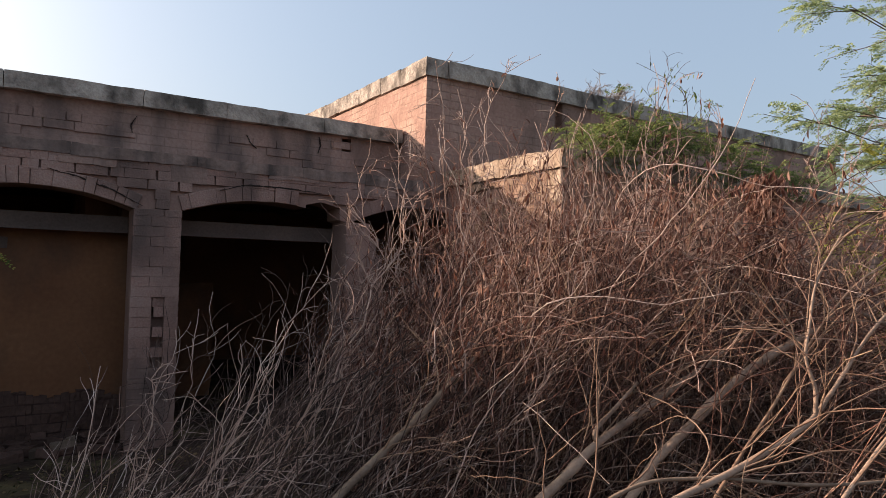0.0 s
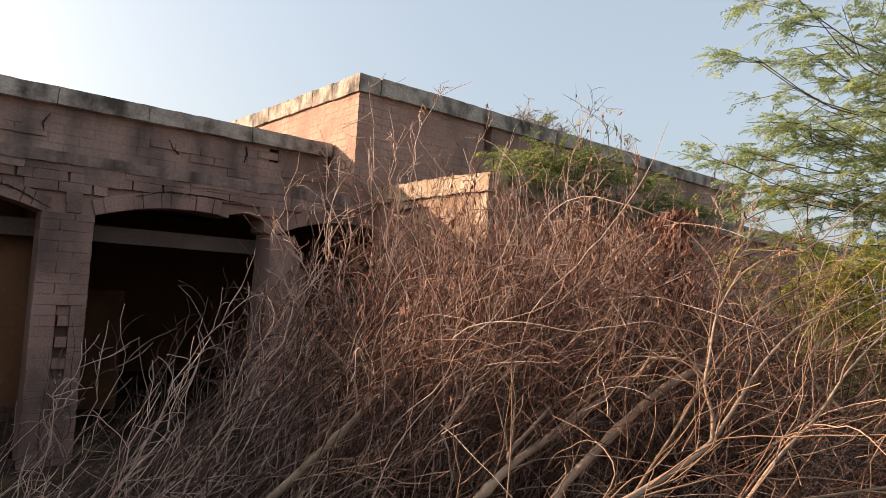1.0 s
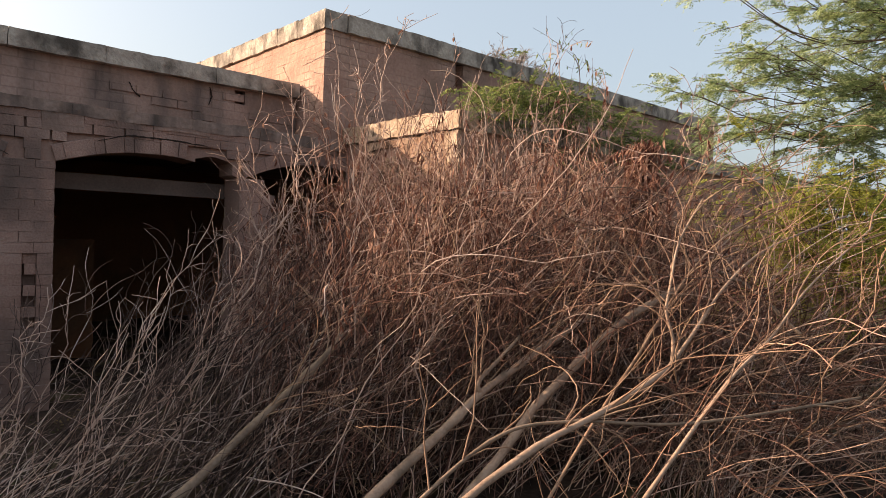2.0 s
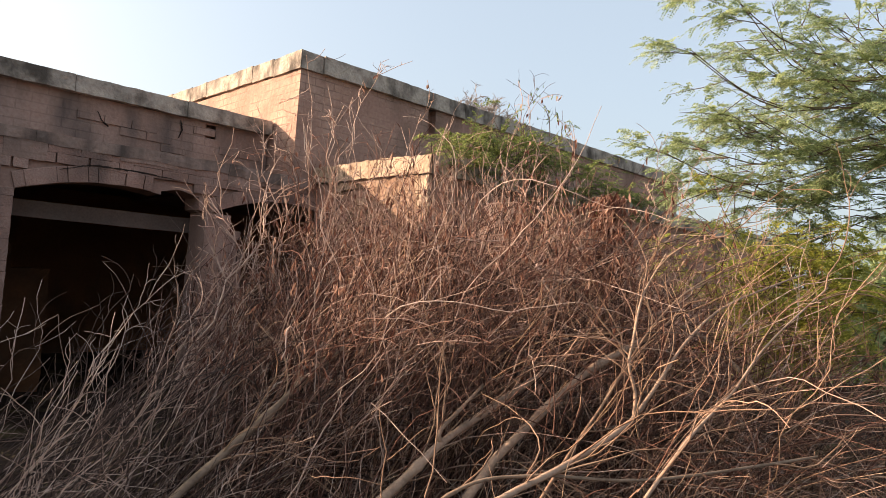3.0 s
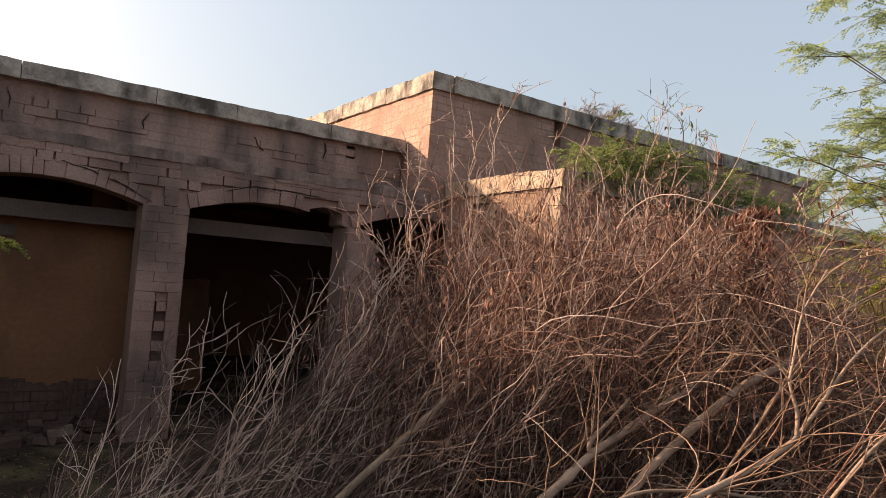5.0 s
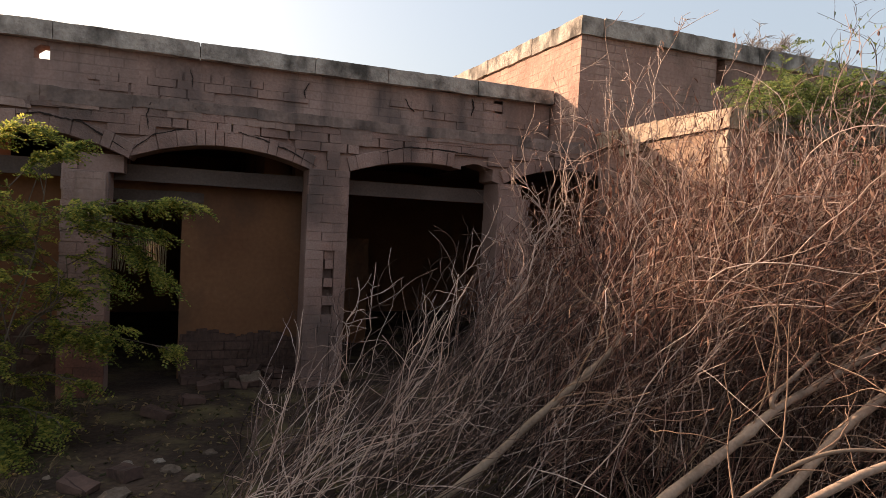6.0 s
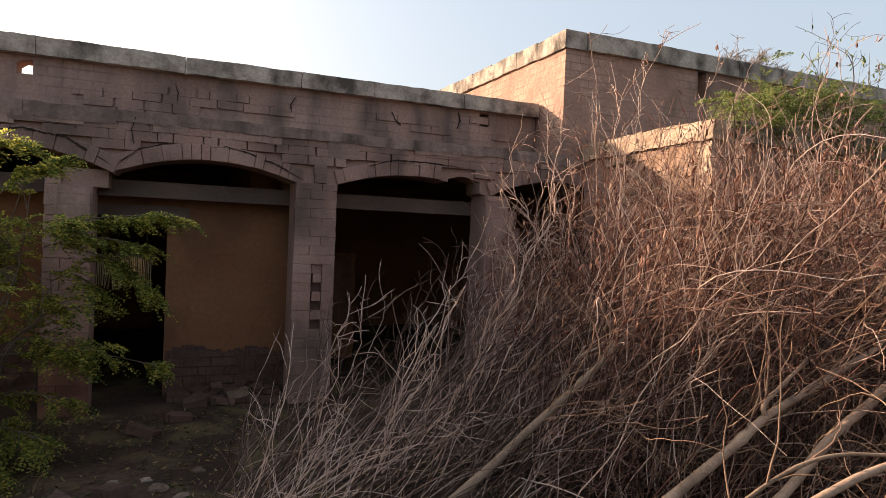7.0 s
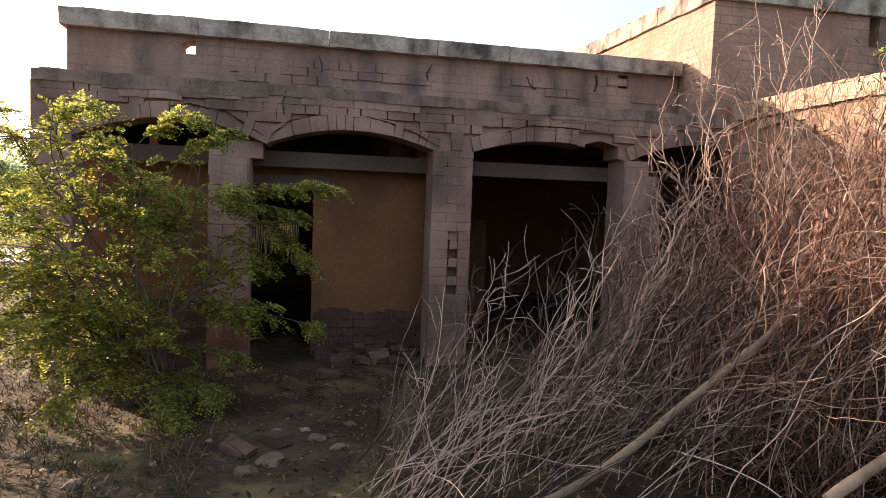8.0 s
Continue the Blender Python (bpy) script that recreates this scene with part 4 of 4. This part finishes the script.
# ---- single dry saplings standing out of the brush ----
def sapling(label, base, tip, r0, twigs, wander=0.12, leaves=0, mat=M_TWIG, lean=0.5, leaf_mat=M_DEADLEAF):
    base, tip = np.array(base, float), np.array(tip, float)
    k = 16
    s = np.linspace(0, 1, k)[:, None]
    line = base + (tip - base) * s
    ph = rng.uniform(0, 6.3, 6)
    size = np.linalg.norm(tip - base)
    for ax in (0, 1):
        line[:, ax] += size * wander * 0.35 * (np.sin(s[:, 0] * 5 + ph[ax]) - np.sin(ph[ax])) * s[:, 0] * (1 - 0.6 * s[:, 0]) + size * 0.016 * np.sin(s[:, 0] * 17 + ph[ax + 2]) + size * 0.006 * np.sin(s[:, 0] * 41 + ph[ax + 4])
    b = thing("dry_sapling", tuple(base), label=label, category="sapling", group="dry saplings")
    off = line - base
    v, q = sweep(off[None], taper(1, k, [r0], [0.002]), 6)
    piece("stem", arrays_mesh("stem", v, q, mat, True), b)
    p, d = along(off[None], twigs, 0.3, 0.98)
    w = d + rng.normal(0, lean, d.shape)
    g = grow(p, w, rng.uniform(0.12, 0.36, twigs) * min(1.0, size / 1.6), 8, 0.22, (0, 0, 0.02))
    gg = grow(g[:, 4], g[:, 5] - g[:, 4] + rng.normal(0, 0.03, (twigs, 3)), rng.uniform(0.07, 0.2, twigs), 8, 0.25)
    for i in range(twigs):
        tw = piece("twig", arrays_mesh("twig", *sweep(g[i:i + 1], taper(1, 8, [r0 * 0.5], [0.0016]), 4), mat, True), b)
        piece("shoot", arrays_mesh("shoot", *sweep(gg[i:i + 1], taper(1, 8, [0.0022], [0.0012]), 3), mat, True), tw)
    if leaves:
        p, d = along(np.concatenate([g, gg]), leaves, 0.3, 1.0)
        v, q = flakes(p, rng.normal(0, 0.4, p.shape) + np.array([0, 0, -1.0]), rng.uniform(0.03, 0.055, leaves), rng.uniform(0.005, 0.01, leaves))
        tagged(piece("foliage", arrays_mesh("foliage", v, q, leaf_mat), b), kind="stuff")
    return b


for bx, by, bz, tx, ty, tz, r0, tw, lv in (
        (1.35, -2.2, 0.9, 1.2, -2.26, 3.0, 0.005, 14, 0), (1.5, -2.3, 0.9, 1.62, -2.5, 3.02, 0.005, 14, 6), (1.55, -2.25, 0.9, 1.42, -2.3, 2.85, 0.0045, 10, 0),
        (1.7, -2.5, 0.9, 1.9, -2.6, 2.75, 0.0045, 10, 8), (0.95, -1.9, 0.9, 0.85, -1.94, 2.5, 0.0045, 12, 0), (1.05, -2.0, 0.9, 1.1, -2.1, 2.5, 0.0045, 10, 0),
        (2.0, -2.7, 0.9, 2.05, -2.75, 2.7, 0.0045, 10, 12), (2.3, -2.9, 0.9, 2.52, -2.98, 3.1, 0.005, 14, 26), (2.45, -3.05, 0.9, 2.62, -3.05, 3.0, 0.0045, 12, 20),
        (2.6, -3.3, 0.9, 2.75, -3.4, 2.75, 0.0045, 12, 14), (3.0, -3.6, 0.9, 3.25, -3.7, 2.7, 0.0045, 12, 10), (3.1, -3.8, 0.9, 3.3, -4.0, 2.6, 0.0045, 12, 6),
        (1.2, -2.1, 0.8, 0.72, -1.9, 1.98, 0.0065, 12, 0), (1.15, -2.1, 0.8, 1.2, -2.1, 2.15, 0.0065, 14, 0), (2.2, -2.6, 0.8, 2.25, -2.6, 2.5, 0.0045, 12, 10),
        (0.5, -2.35, 0.9, 1.2, -2.0, 2.15, 0.007, 14, 0), (1.25, -2.15, 1.1, 0.72, -1.95, 2.05, 0.007, 14, 0)):
    sapling("bare wiry sapling standing out of dry brush", (bx, by, bz), (tx, ty, tz), r0, tw, leaves=lv, mat=M_BLEACHED)
for k in range(36):
    bx, by = rng.uniform(-1.2, 0.1), rng.uniform(-2.9, -1.9)
    h = brush_top(bx)
    sapling("long grey whip arching out of the brush", (bx, by, 0.0), (bx + rng.uniform(0.1, 0.95), by + rng.uniform(-0.3, 0.3), h * rng.uniform(1.0, 1.65) + 0.2), rng.uniform(0.0028, 0.0044), 6, 0.24, 0, M_BLEACHED if k % 2 == 0 else M_WHIP)
for k in range(30):
    bx = rng.uniform(0.95, 2.7)
    by = -1.75 - 0.35 * bx + rng.uniform(-0.3, 0.3)
    sapling("bare wiry sapling standing out of dry brush", (bx, by, 0.9), (bx + rng.normal(0, 0.16), by + rng.normal(0, 0.1), rng.uniform(2.0, 2.75)), rng.uniform(0.0035, 0.0055), 9, 0.2, int(rng.integers(0, 10)), M_BLEACHED if k % 3 == 0 else M_TWIGRED, 0.45)
for k in range(30):
    bx, by = rng.uniform(1.0, 3.0), rng.uniform(-3.6, -2.6)
    h = brush_top(bx)
    sapling("wavy pale stem rising out of the brush", (bx, by, 0.5), (bx + rng.uniform(-0.3, 0.5), by + rng.uniform(-0.3, 0.2), h * rng.uniform(0.9, 1.25)), rng.uniform(0.0028, 0.0046), 6, 0.2, 0, M_BLEACHED)


for bx, by, bz, tx, ty, tz in ((3.7, -2.15, 1.6, 3.92, -2.0, 3.66), (3.85, -2.15, 1.6, 4.22, -2.0, 3.42), (3.6, -2.2, 1.6, 3.72, -2.05, 3.4), (4.1, -2.15, 1.6, 4.4, -2.05, 3.25)):
    sapling("leggy leafy sapling growing against the annex", (bx, by, bz), (tx, ty, tz), 0.005, 14, leaves=44, mat=M_TWIG, leaf_mat=M_VINE)


def leaf_clump():
    n = 760
    b = thing("withered_shoot", (2.86, -3.62, 1.27), label="withered shoot with a thick clump of red-brown leaves", category="shoot")
    line = smooth_line([(0, 0, 0), (0.02, 0.01, 0.5), (-0.01, 0.0, 0.98)], 14)
    v, q = sweep(line[None], taper(1, 14, [0.008], [0.004]), 6)
    piece("stem", arrays_mesh("stem", v, q, M_TWIGRED, True), b)
    z = rng.uniform(0.35, 1.0, n)
    p = np.stack([rng.normal(0, 0.06, n), rng.normal(0, 0.06, n), z], 1)
    v, q = flakes(p, rng.normal(0, 0.3, p.shape) + np.array([0, 0, -1.0]), rng.uniform(0.06, 0.11, n), rng.uniform(0.007, 0.014, n))
    tagged(piece("foliage", arrays_mesh("foliage", v, q, M_DEADLEAF), b), kind="stuff")


leaf_clump()


# ---- acacia trees ----
def acacia(name, label, base, stems, twigs, leaves, leaf_mat, seed, twig_len=(0.3, 0.7), frond=(0.06, 0.11), droop=-0.05, r0=0.03, pairs=8, leaf=0.014, width=0.0045, shoots=2.0, lo=0.35, flat=1.0, root=0.03, crook=0.04, planar=False, sprays=(), fork=0.0):
    """stems: tip points of the limbs, each with a spread; twigs and fronds grow out of them."""
    r = np.random.default_rng(seed)
    base = np.array(base, float)
    tree = thing(name, tuple(base), label=label, category="tree")
    lines = []
    if fork:
        v, q = sweep(smooth_line([(0, 0, -0.05), (0.06, 0.03, fork * 0.5), (0, 0, fork + 0.05)], 10)[None], taper(1, 10, [0.075], [0.05]), 8)
        piece("trunk", arrays_mesh("trunk", v, q, M_DARKBARK, True), tree)
    start = np.array([0, 0, fork - 0.05])
    for tx, ty, tz, spread, count in stems:
        for _ in range(count):
            tip = np.array([tx, ty, tz]) + r.normal(0, 1, 3) * spread - base
            way = tip - start
            mid = way * 0.5 + np.array([0, 0, np.linalg.norm(way) * 0.12]) + r.normal(0, 0.08, 3)
            lines.append(start + smooth_line([(r.normal(0, root), r.normal(0, root), 0), mid * 0.45 + r.normal(0, crook, 3), mid, way * 0.8 + r.normal(0, 0.06, 3), way], 16))
    lines = np.stack(lines)
    n = len(lines)
    for i in range(n):
        v, q = sweep(lines[i:i + 1], taper(1, 16, [r0 * r.uniform(0.5, 1)], [0.003]), 6)
        piece("limb", arrays_mesh("limb", v, q, M_DARKBARK, True), tree)
    p, d = along(lines, twigs, lo, 1.0, r)
    out = (d * 0.7 + r.normal(0, 0.6, d.shape)) * np.array([1, 1, flat])
    g = grow(p, out, r.uniform(*twig_len, twigs), 8, 0.07 if planar else 0.16, (0, 0, droop), r)
    g2p, g2d = along(g, int(twigs * shoots), 0.2, 1.0, r)
    if planar:
        side = np.cross(g2d, r.normal(0, 0.22, g2d.shape) + np.array([0, 0, 1.0])) * r.choice([-1, 1], (len(g2d), 1))
        g2d = g2d * 0.8 + side * 0.75
    else:
        g2d = g2d + r.normal(0, 0.5, g2d.shape)
    g2 = grow(g2p, g2d, r.uniform(0.1, 0.3, len(g2p)), 8, 0.06 if planar else 0.15, (0, 0, droop), r)
    for a, b, count in sprays:
        a, b = np.array(a) - base, np.array(b) - base
        arch = smooth_line([a, (a + b) / 2 + np.array([0, 0, 0.06]), b], 8)
        q, e = along(arch[None], count, 0.1, 0.98, r)
        side = np.cross(e, [0, 0, 1.0]) * r.choice([-1, 1], (count, 1))
        g = np.concatenate([g, arch[None], grow(q, e * 0.9 + side * 0.6 + r.normal(0, 0.12, e.shape), r.uniform(0.05, 0.15, count), 8, 0.06, (0, 0, -0.03), r)])
    v, q = join([sweep(g, taper(len(g), 8, [0.0045], [0.0018]), 4), sweep(g2, taper(len(g2), 8, [0.0022], [0.001]), 3)])
    tagged(piece("fine_branching", arrays_mesh("fine_branching", v, q, M_DARKBARK, True), tree), kind="stuff")
    p, d = along(np.concatenate([g, g2]), leaves, 0.1, 1.0, r)
    if planar:
        side = np.cross(d, r.normal(0, 0.2, d.shape) + np.array([0, 0, 1.0])) * r.choice([-1, 1], (leaves, 1))
        w = d * 0.75 + side * 0.65 + r.normal(0, 0.12, d.shape) + np.array([0, 0, -0.08])
    else:
        w = d * 0.7 + r.normal(0, 0.6, d.shape) * np.array([1, 1, 0.6]) + np.array([0, 0, -0.12])
    v, q = fronds(p, w, r.uniform(*frond, leaves), pairs, leaf, width, r)
    tagged(piece("crown", arrays_mesh("crown", v, q, leaf_mat), tree), "feathery fine green leaves", kind="stuff")
    return tree


acacia("acacia_tree", "tall acacia with thin feathery green foliage", (7.2, -5.9, 0),
       [(3.6, -3.8, 3.42, 0.06, 2), (3.72, -3.95, 3.9, 0.06, 2), (3.5, -3.65, 2.84, 0.08, 2), (4.2, -3.85, 3.2, 0.18, 5), (4.55, -3.9, 2.9, 0.2, 4), (4.65, -4.05, 3.7, 0.22, 6), (5.0, -4.2, 3.2, 0.3, 4), (4.4, -3.75, 2.5, 0.2, 4), (5.2, -4.5, 3.6, 0.35, 4), (5.0, -4.4, 4.2, 0.25, 5), (5.0, -4.3, 2.6, 0.25, 2), (4.9, -4.6, 3.8, 0.3, 4)],
       330, 9800, M_LEAF, 11, r0=0.012, droop=-0.012, twig_len=(0.25, 0.65), shoots=2.6, frond=(0.08, 0.14), pairs=10, leaf=0.024, width=0.005, lo=0.5, flat=0.3, planar=True, fork=2.0)
acacia("acacia_bush", "low acacia bush with yellowing feathery leaves", (5.0, -4.3, 0), [(4.05, -4.15, 1.95, 0.12, 3), (4.35, -4.3, 1.9, 0.16, 6), (4.15, -4.35, 1.65, 0.1, 4), (4.7, -4.5, 2.15, 0.2, 5), (4.8, -4.4, 1.6, 0.2, 4)], 200, 4600, M_LIME, 12, r0=0.012, frond=(0.08, 0.14), leaf=0.026, width=0.0062, lo=0.62, flat=0.4, planar=True)
acacia("acacia_bush", "green acacia sprawling over the annex wall", (4.3, -2.35, 0), [(2.95, -1.9, 2.74, 0.03, 3), (3.2, -1.9, 2.88, 0.05, 5), (3.5, -1.9, 3.0, 0.05, 7), (3.8, -1.85, 3.05, 0.05, 7), (4.15, -1.9, 2.98, 0.05, 5), (4.5, -2.0, 2.85, 0.08, 4), (4.9, -2.05, 2.8, 0.08, 5), (5.5, -2.1, 2.74, 0.1, 6)], 115, 2300, M_VINE, 13, twig_len=(0.15, 0.42), droop=-0.035, r0=0.008, frond=(0.08, 0.14), leaf=0.024, width=0.0058, lo=0.86, flat=0.3, planar=True)
acacia("acacia_bush", "sunlit green acacia bush beside the pier", (-2.52, -1.04, 0), [(-2.94, -1.0, 2.25, 0.05, 1), (-3.25, -1.0, 1.98, 0.1, 2), (-3.55, -1.1, 1.9, 0.12, 3), (-3.85, -1.15, 1.7, 0.15, 2), (-2.75, -1.15, 1.85, 0.14, 3), (-3.3, -1.1, 1.8, 0.2, 3), (-2.3, -0.98, 1.62, 0.1, 2), (-2.2, -1.0, 1.3, 0.08, 2), (-2.25, -1.0, 1.0, 0.08, 1), (-3.7, -1.2, 1.4, 0.22, 3), (-3.1, -1.2, 1.3, 0.2, 3), (-3.65, -1.3, 0.8, 0.2, 3), (-2.9, -1.15, 0.95, 0.13, 3), (-3.3, -1.25, 0.55, 0.15, 3), (-2.75, -1.15, 0.65, 0.12, 2)],
       235, 4300, M_LEAFYEL, 14, root=0.1, crook=0.09, droop=-0.02, twig_len=(0.2, 0.45), r0=0.011, shoots=1.4, frond=(0.12, 0.2), pairs=9, leaf=0.032, width=0.0085, flat=0.4, lo=0.5, planar=True,
       sprays=[((-2.3, -1.0, 1.5), (-1.36, -1.0, 1.66), 26), ((-2.2, -1.0, 1.42), (-1.62, -1.0, 1.45), 16), ((-1.95, -1.0, 1.4), (-1.5, -1.0, 1.08), 14), ((-2.2, -1.02, 1.25), (-1.85, -1.0, 1.12), 8), ((-2.45, -1.02, 0.7), (-1.5, -1.0, 0.6), 18), ((-2.5, -1.0, 1.7), (-2.15, -0.98, 2.0), 9), ((-2.7, -1.0, 1.9), (-2.4, -1.0, 2.1), 10), ((-2.6, -1.15, 0.25), (-2.1, -1.35, 0.2), 12), ((-2.6, -1.2, 0.2), (-2.4, -1.6, 0.16), 12), ((-2.7, -1.2, 0.3), (-3.0, -1.6, 0.2), 12), ((-2.5, -1.1, 0.4), (-2.05, -1.15, 0.42), 10)])


def bare_tree(base, height, spread, n, seed):
    r = np.random.default_rng(seed)
    tree = thing("bare_tree", base, label="far grey leafless tree beyond the roof", category="tree")
    trunk = smooth_line([(0, 0, -0.1), (0.1, 0, height * 0.4), (0, 0.1, height * 0.8)], 10)
    v, q = sweep(trunk[None], taper(1, 10, [0.14], [0.08]), 8)
    piece("trunk", arrays_mesh("trunk", v, q, M_DARKBARK, True), tree)
    p, d = along(trunk[None], 30, 0.88, 1.0, r)
    w = r.normal(0, 1, p.shape)
    w[:, 2] = np.abs(w[:, 2]) + 0.15
    g = grow(p, w, r.uniform(0.75, 1.0, 30), 8, 0.12, (0, 0, 0.02), r)
    for i in range(30):
        piece("limb", arrays_mesh("limb", *sweep(g[i:i + 1], taper(1, 8, [0.025], [0.008]), 5), M_FARBARK, True), tree)
    p, d = along(g, n, 0.3, 1.0, r)
    g2 = grow(p, d + r.normal(0, 0.5, p.shape), r.uniform(0.4, 1.0, n) * spread, 8, 0.2, (0, 0, 0), r)
    p, d = along(g2, n * 5, 0.3, 1.0, r)
    g3 = grow(p, d + r.normal(0, 0.5, p.shape), r.uniform(0.2, 0.45, n * 5) * spread, 8, 0.25, (0, 0, 0), r)
    v, q = join([sweep(g2, taper(n, 8, [0.012], [0.006]), 4), sweep(g3, taper(n * 5, 8, [0.008], [0.005]), 3)])
    tagged(piece("crown", arrays_mesh("crown", v, q, M_FARBARK, True), tree), kind="stuff")


bare_tree((11.8, 6.4, 0), 7.3, 0.5, 460, 21)


def far_tree(base, h, w, seed, n=420):
    r = np.random.default_rng(seed)
    tree = thing("far_tree", base, label="distant hazy green tree", category="tree", group="distant trees")
    trunk = smooth_line([(0, 0, -0.1), (0.1, 0, h * 0.3), (0, 0.1, h * 0.6)], 8)
    v, q = sweep(trunk[None], taper(1, 8, [0.16], [0.06]), 6)
    limbs = grow(np.repeat(trunk[3:4], 9, 0), r.normal(0, 0.8, (9, 3)) + np.array([0, 0, 0.8]), r.uniform(0.5, 0.8, 9) * h * 0.7, 8, 0.2, (0, 0, 0), r)
    piece("trunk", arrays_mesh("trunk", *join([(v, q), sweep(limbs, taper(9, 8, [0.07], [0.02]), 5)]), M_DARKBARK, True), tree)
    p, d = along(limbs, n, 0.3, 1.0, r)
    p = p + r.normal(0, w * 0.13, p.shape)
    p = np.repeat(p, 12, 0) + r.normal(0, 0.22, (n * 12, 3))
    v, q = flakes(p, r.normal(0, 1, p.shape), r.uniform(0.1, 0.22, len(p)), r.uniform(0.03, 0.06, len(p)), r)
    piece("crown", arrays_mesh("crown", v, q, M_LEAF), tree)


for k, (x, y, h) in enumerate(((-9.5, 24, 3.6), (-13, 22, 4.2), (-17, 26, 4.6), (-7.5, 28, 3.4), (-22, 21, 5.0), (-29, 24, 5.5))):
    far_tree((x, y, 0), h, h * 0.9, 40 + k)
for k, (x, y, h) in enumerate(((12.5, -4.5, 3.2), (14, -7, 3.6), (15, -2.6, 3.4), (17, -10, 4.0))):
    far_tree((x, y, 0), h, h * 0.9, 60 + k)


# ---- loose stones, litter and weeds on the ground ----
def stone(x, y, s, seed):
    bm = bmesh.new()
    bmesh.ops.create_icosphere(bm, subdivisions=2, radius=1)
    o = Vector((seed * 3.7, seed * 1.3, 0))
    for v in bm.verts:
        c = v.co.copy()
        v.co *= 1 + 0.5 * noise.noise(c * 1.3 + o) + 0.25 * noise.noise(c * 3 + o)
        v.co = Vector((v.co.x * s, v.co.y * s * 0.8, max(v.co.z, -0.4) * s * 0.5))
    me = bpy.data.meshes.new("rubble_stone")
    bm.to_mesh(me)
    bm.free()
    me.materials.append(M_STONE)
    ob = new("rubble_stone", me)
    ob.matrix_basis = pose(x, y, ground_height(x, y) + s * 0.05, 0, 0, seed * 77)
    tagged(ob, "pale lump of broken masonry on the earth", "stone", "rubble on the ground")


for k, (x, y, s) in enumerate(((-1.69, -1.62, 0.08), (-1.43, -1.78, 0.1), (-2.69, -2.35, 0.09), (-1.83, -2.3, 0.12), (-1.7, -2.15, 0.14), (-2.35, -2.1, 0.05), (-1.5, -1.6, 0.06), (-3.1, -1.9, 0.07), (-2.1, -1.75, 0.04), (-1.3, -1.95, 0.09), (-2.9, -2.15, 0.05), (-1.2, -1.5, 0.07))):
    stone(x, y, s * 0.62, k + 1)

def broken_brick(x, y, z, seed):
    r = np.random.default_rng(seed)
    a, b, c = r.uniform(0.05, 0.12), 0.055, 0.037
    ob = boxes("broken_brick", [(-a, a, -b, b, -c, c)], M_STONE if seed % 11 == 0 else M_SOOT, rough=0.011, cell=0.045)
    ob.matrix_basis = pose(x, y, z, r.uniform(-14, 14), r.uniform(-14, 14), r.uniform(0, 180))
    tagged(ob, "broken dusty brick lying at the wall foot", "brick", "broken bricks")


for k in range(22):
    bx, by = rng.uniform(-1.35, -0.45), rng.uniform(0.05, 0.5)
    broken_brick(bx, by, ground_height(bx, by) + 0.035 + (0.05 if k % 4 == 0 else 0), k)
for k in range(4):
    bx, by = rng.uniform(-2.0, -1.0), rng.uniform(-2.1, -0.3)
    broken_brick(bx, by, ground_height(bx, by) + 0.03, 40 + k)

n = 9000
p = np.stack([rng.uniform(-6.5, 1.2, n), rng.uniform(-3.4, 2.5, n), np.zeros(n)], 1)
p = p[(p[:, 1] < -0.1) | (p[:, 0] < -4.0)]
p[:, 2] = [ground_height(a, b) + 0.005 for a, b, _ in p]
v, q = flakes(p, rng.normal(0, 1, p.shape) * np.array([1, 1, 0.3]) + np.array([0, 0, 0.25]), rng.uniform(0.02, 0.06, len(p)), rng.uniform(0.004, 0.012, len(p)))
tagged(new("leaf_litter", arrays_mesh("leaf_litter", v, q, M_GRASS)), "dry leaf litter scattered on the earth", "litter", kind="stuff")
n = 1700
c = np.stack([rng.uniform(-6, -2.1, n), rng.uniform(-2.7, 2.0, n), np.zeros(n)], 1)
c = c[(c[:, 1] < -0.15) | (c[:, 0] < -4.0)]
c[:, 2] = [ground_height(a, b) for a, b, _ in c]
c = np.repeat(c, 6, 0) + rng.normal(0, 0.02, (len(c) * 6, 3)) * np.array([1, 1, 0])
g = grow(c, rng.normal(0, 0.5, c.shape) + np.array([0, 0, 0.9]), rng.uniform(0.03, 0.13, len(c)), 4, 0.3)
v, q = sweep(g, taper(len(c), 4, [0.003], [0.001]), 3)
tagged(new("weeds", arrays_mesh("weeds", v, q, M_GRASS)), "low dry weeds growing on the earth", "weeds", kind="stuff")
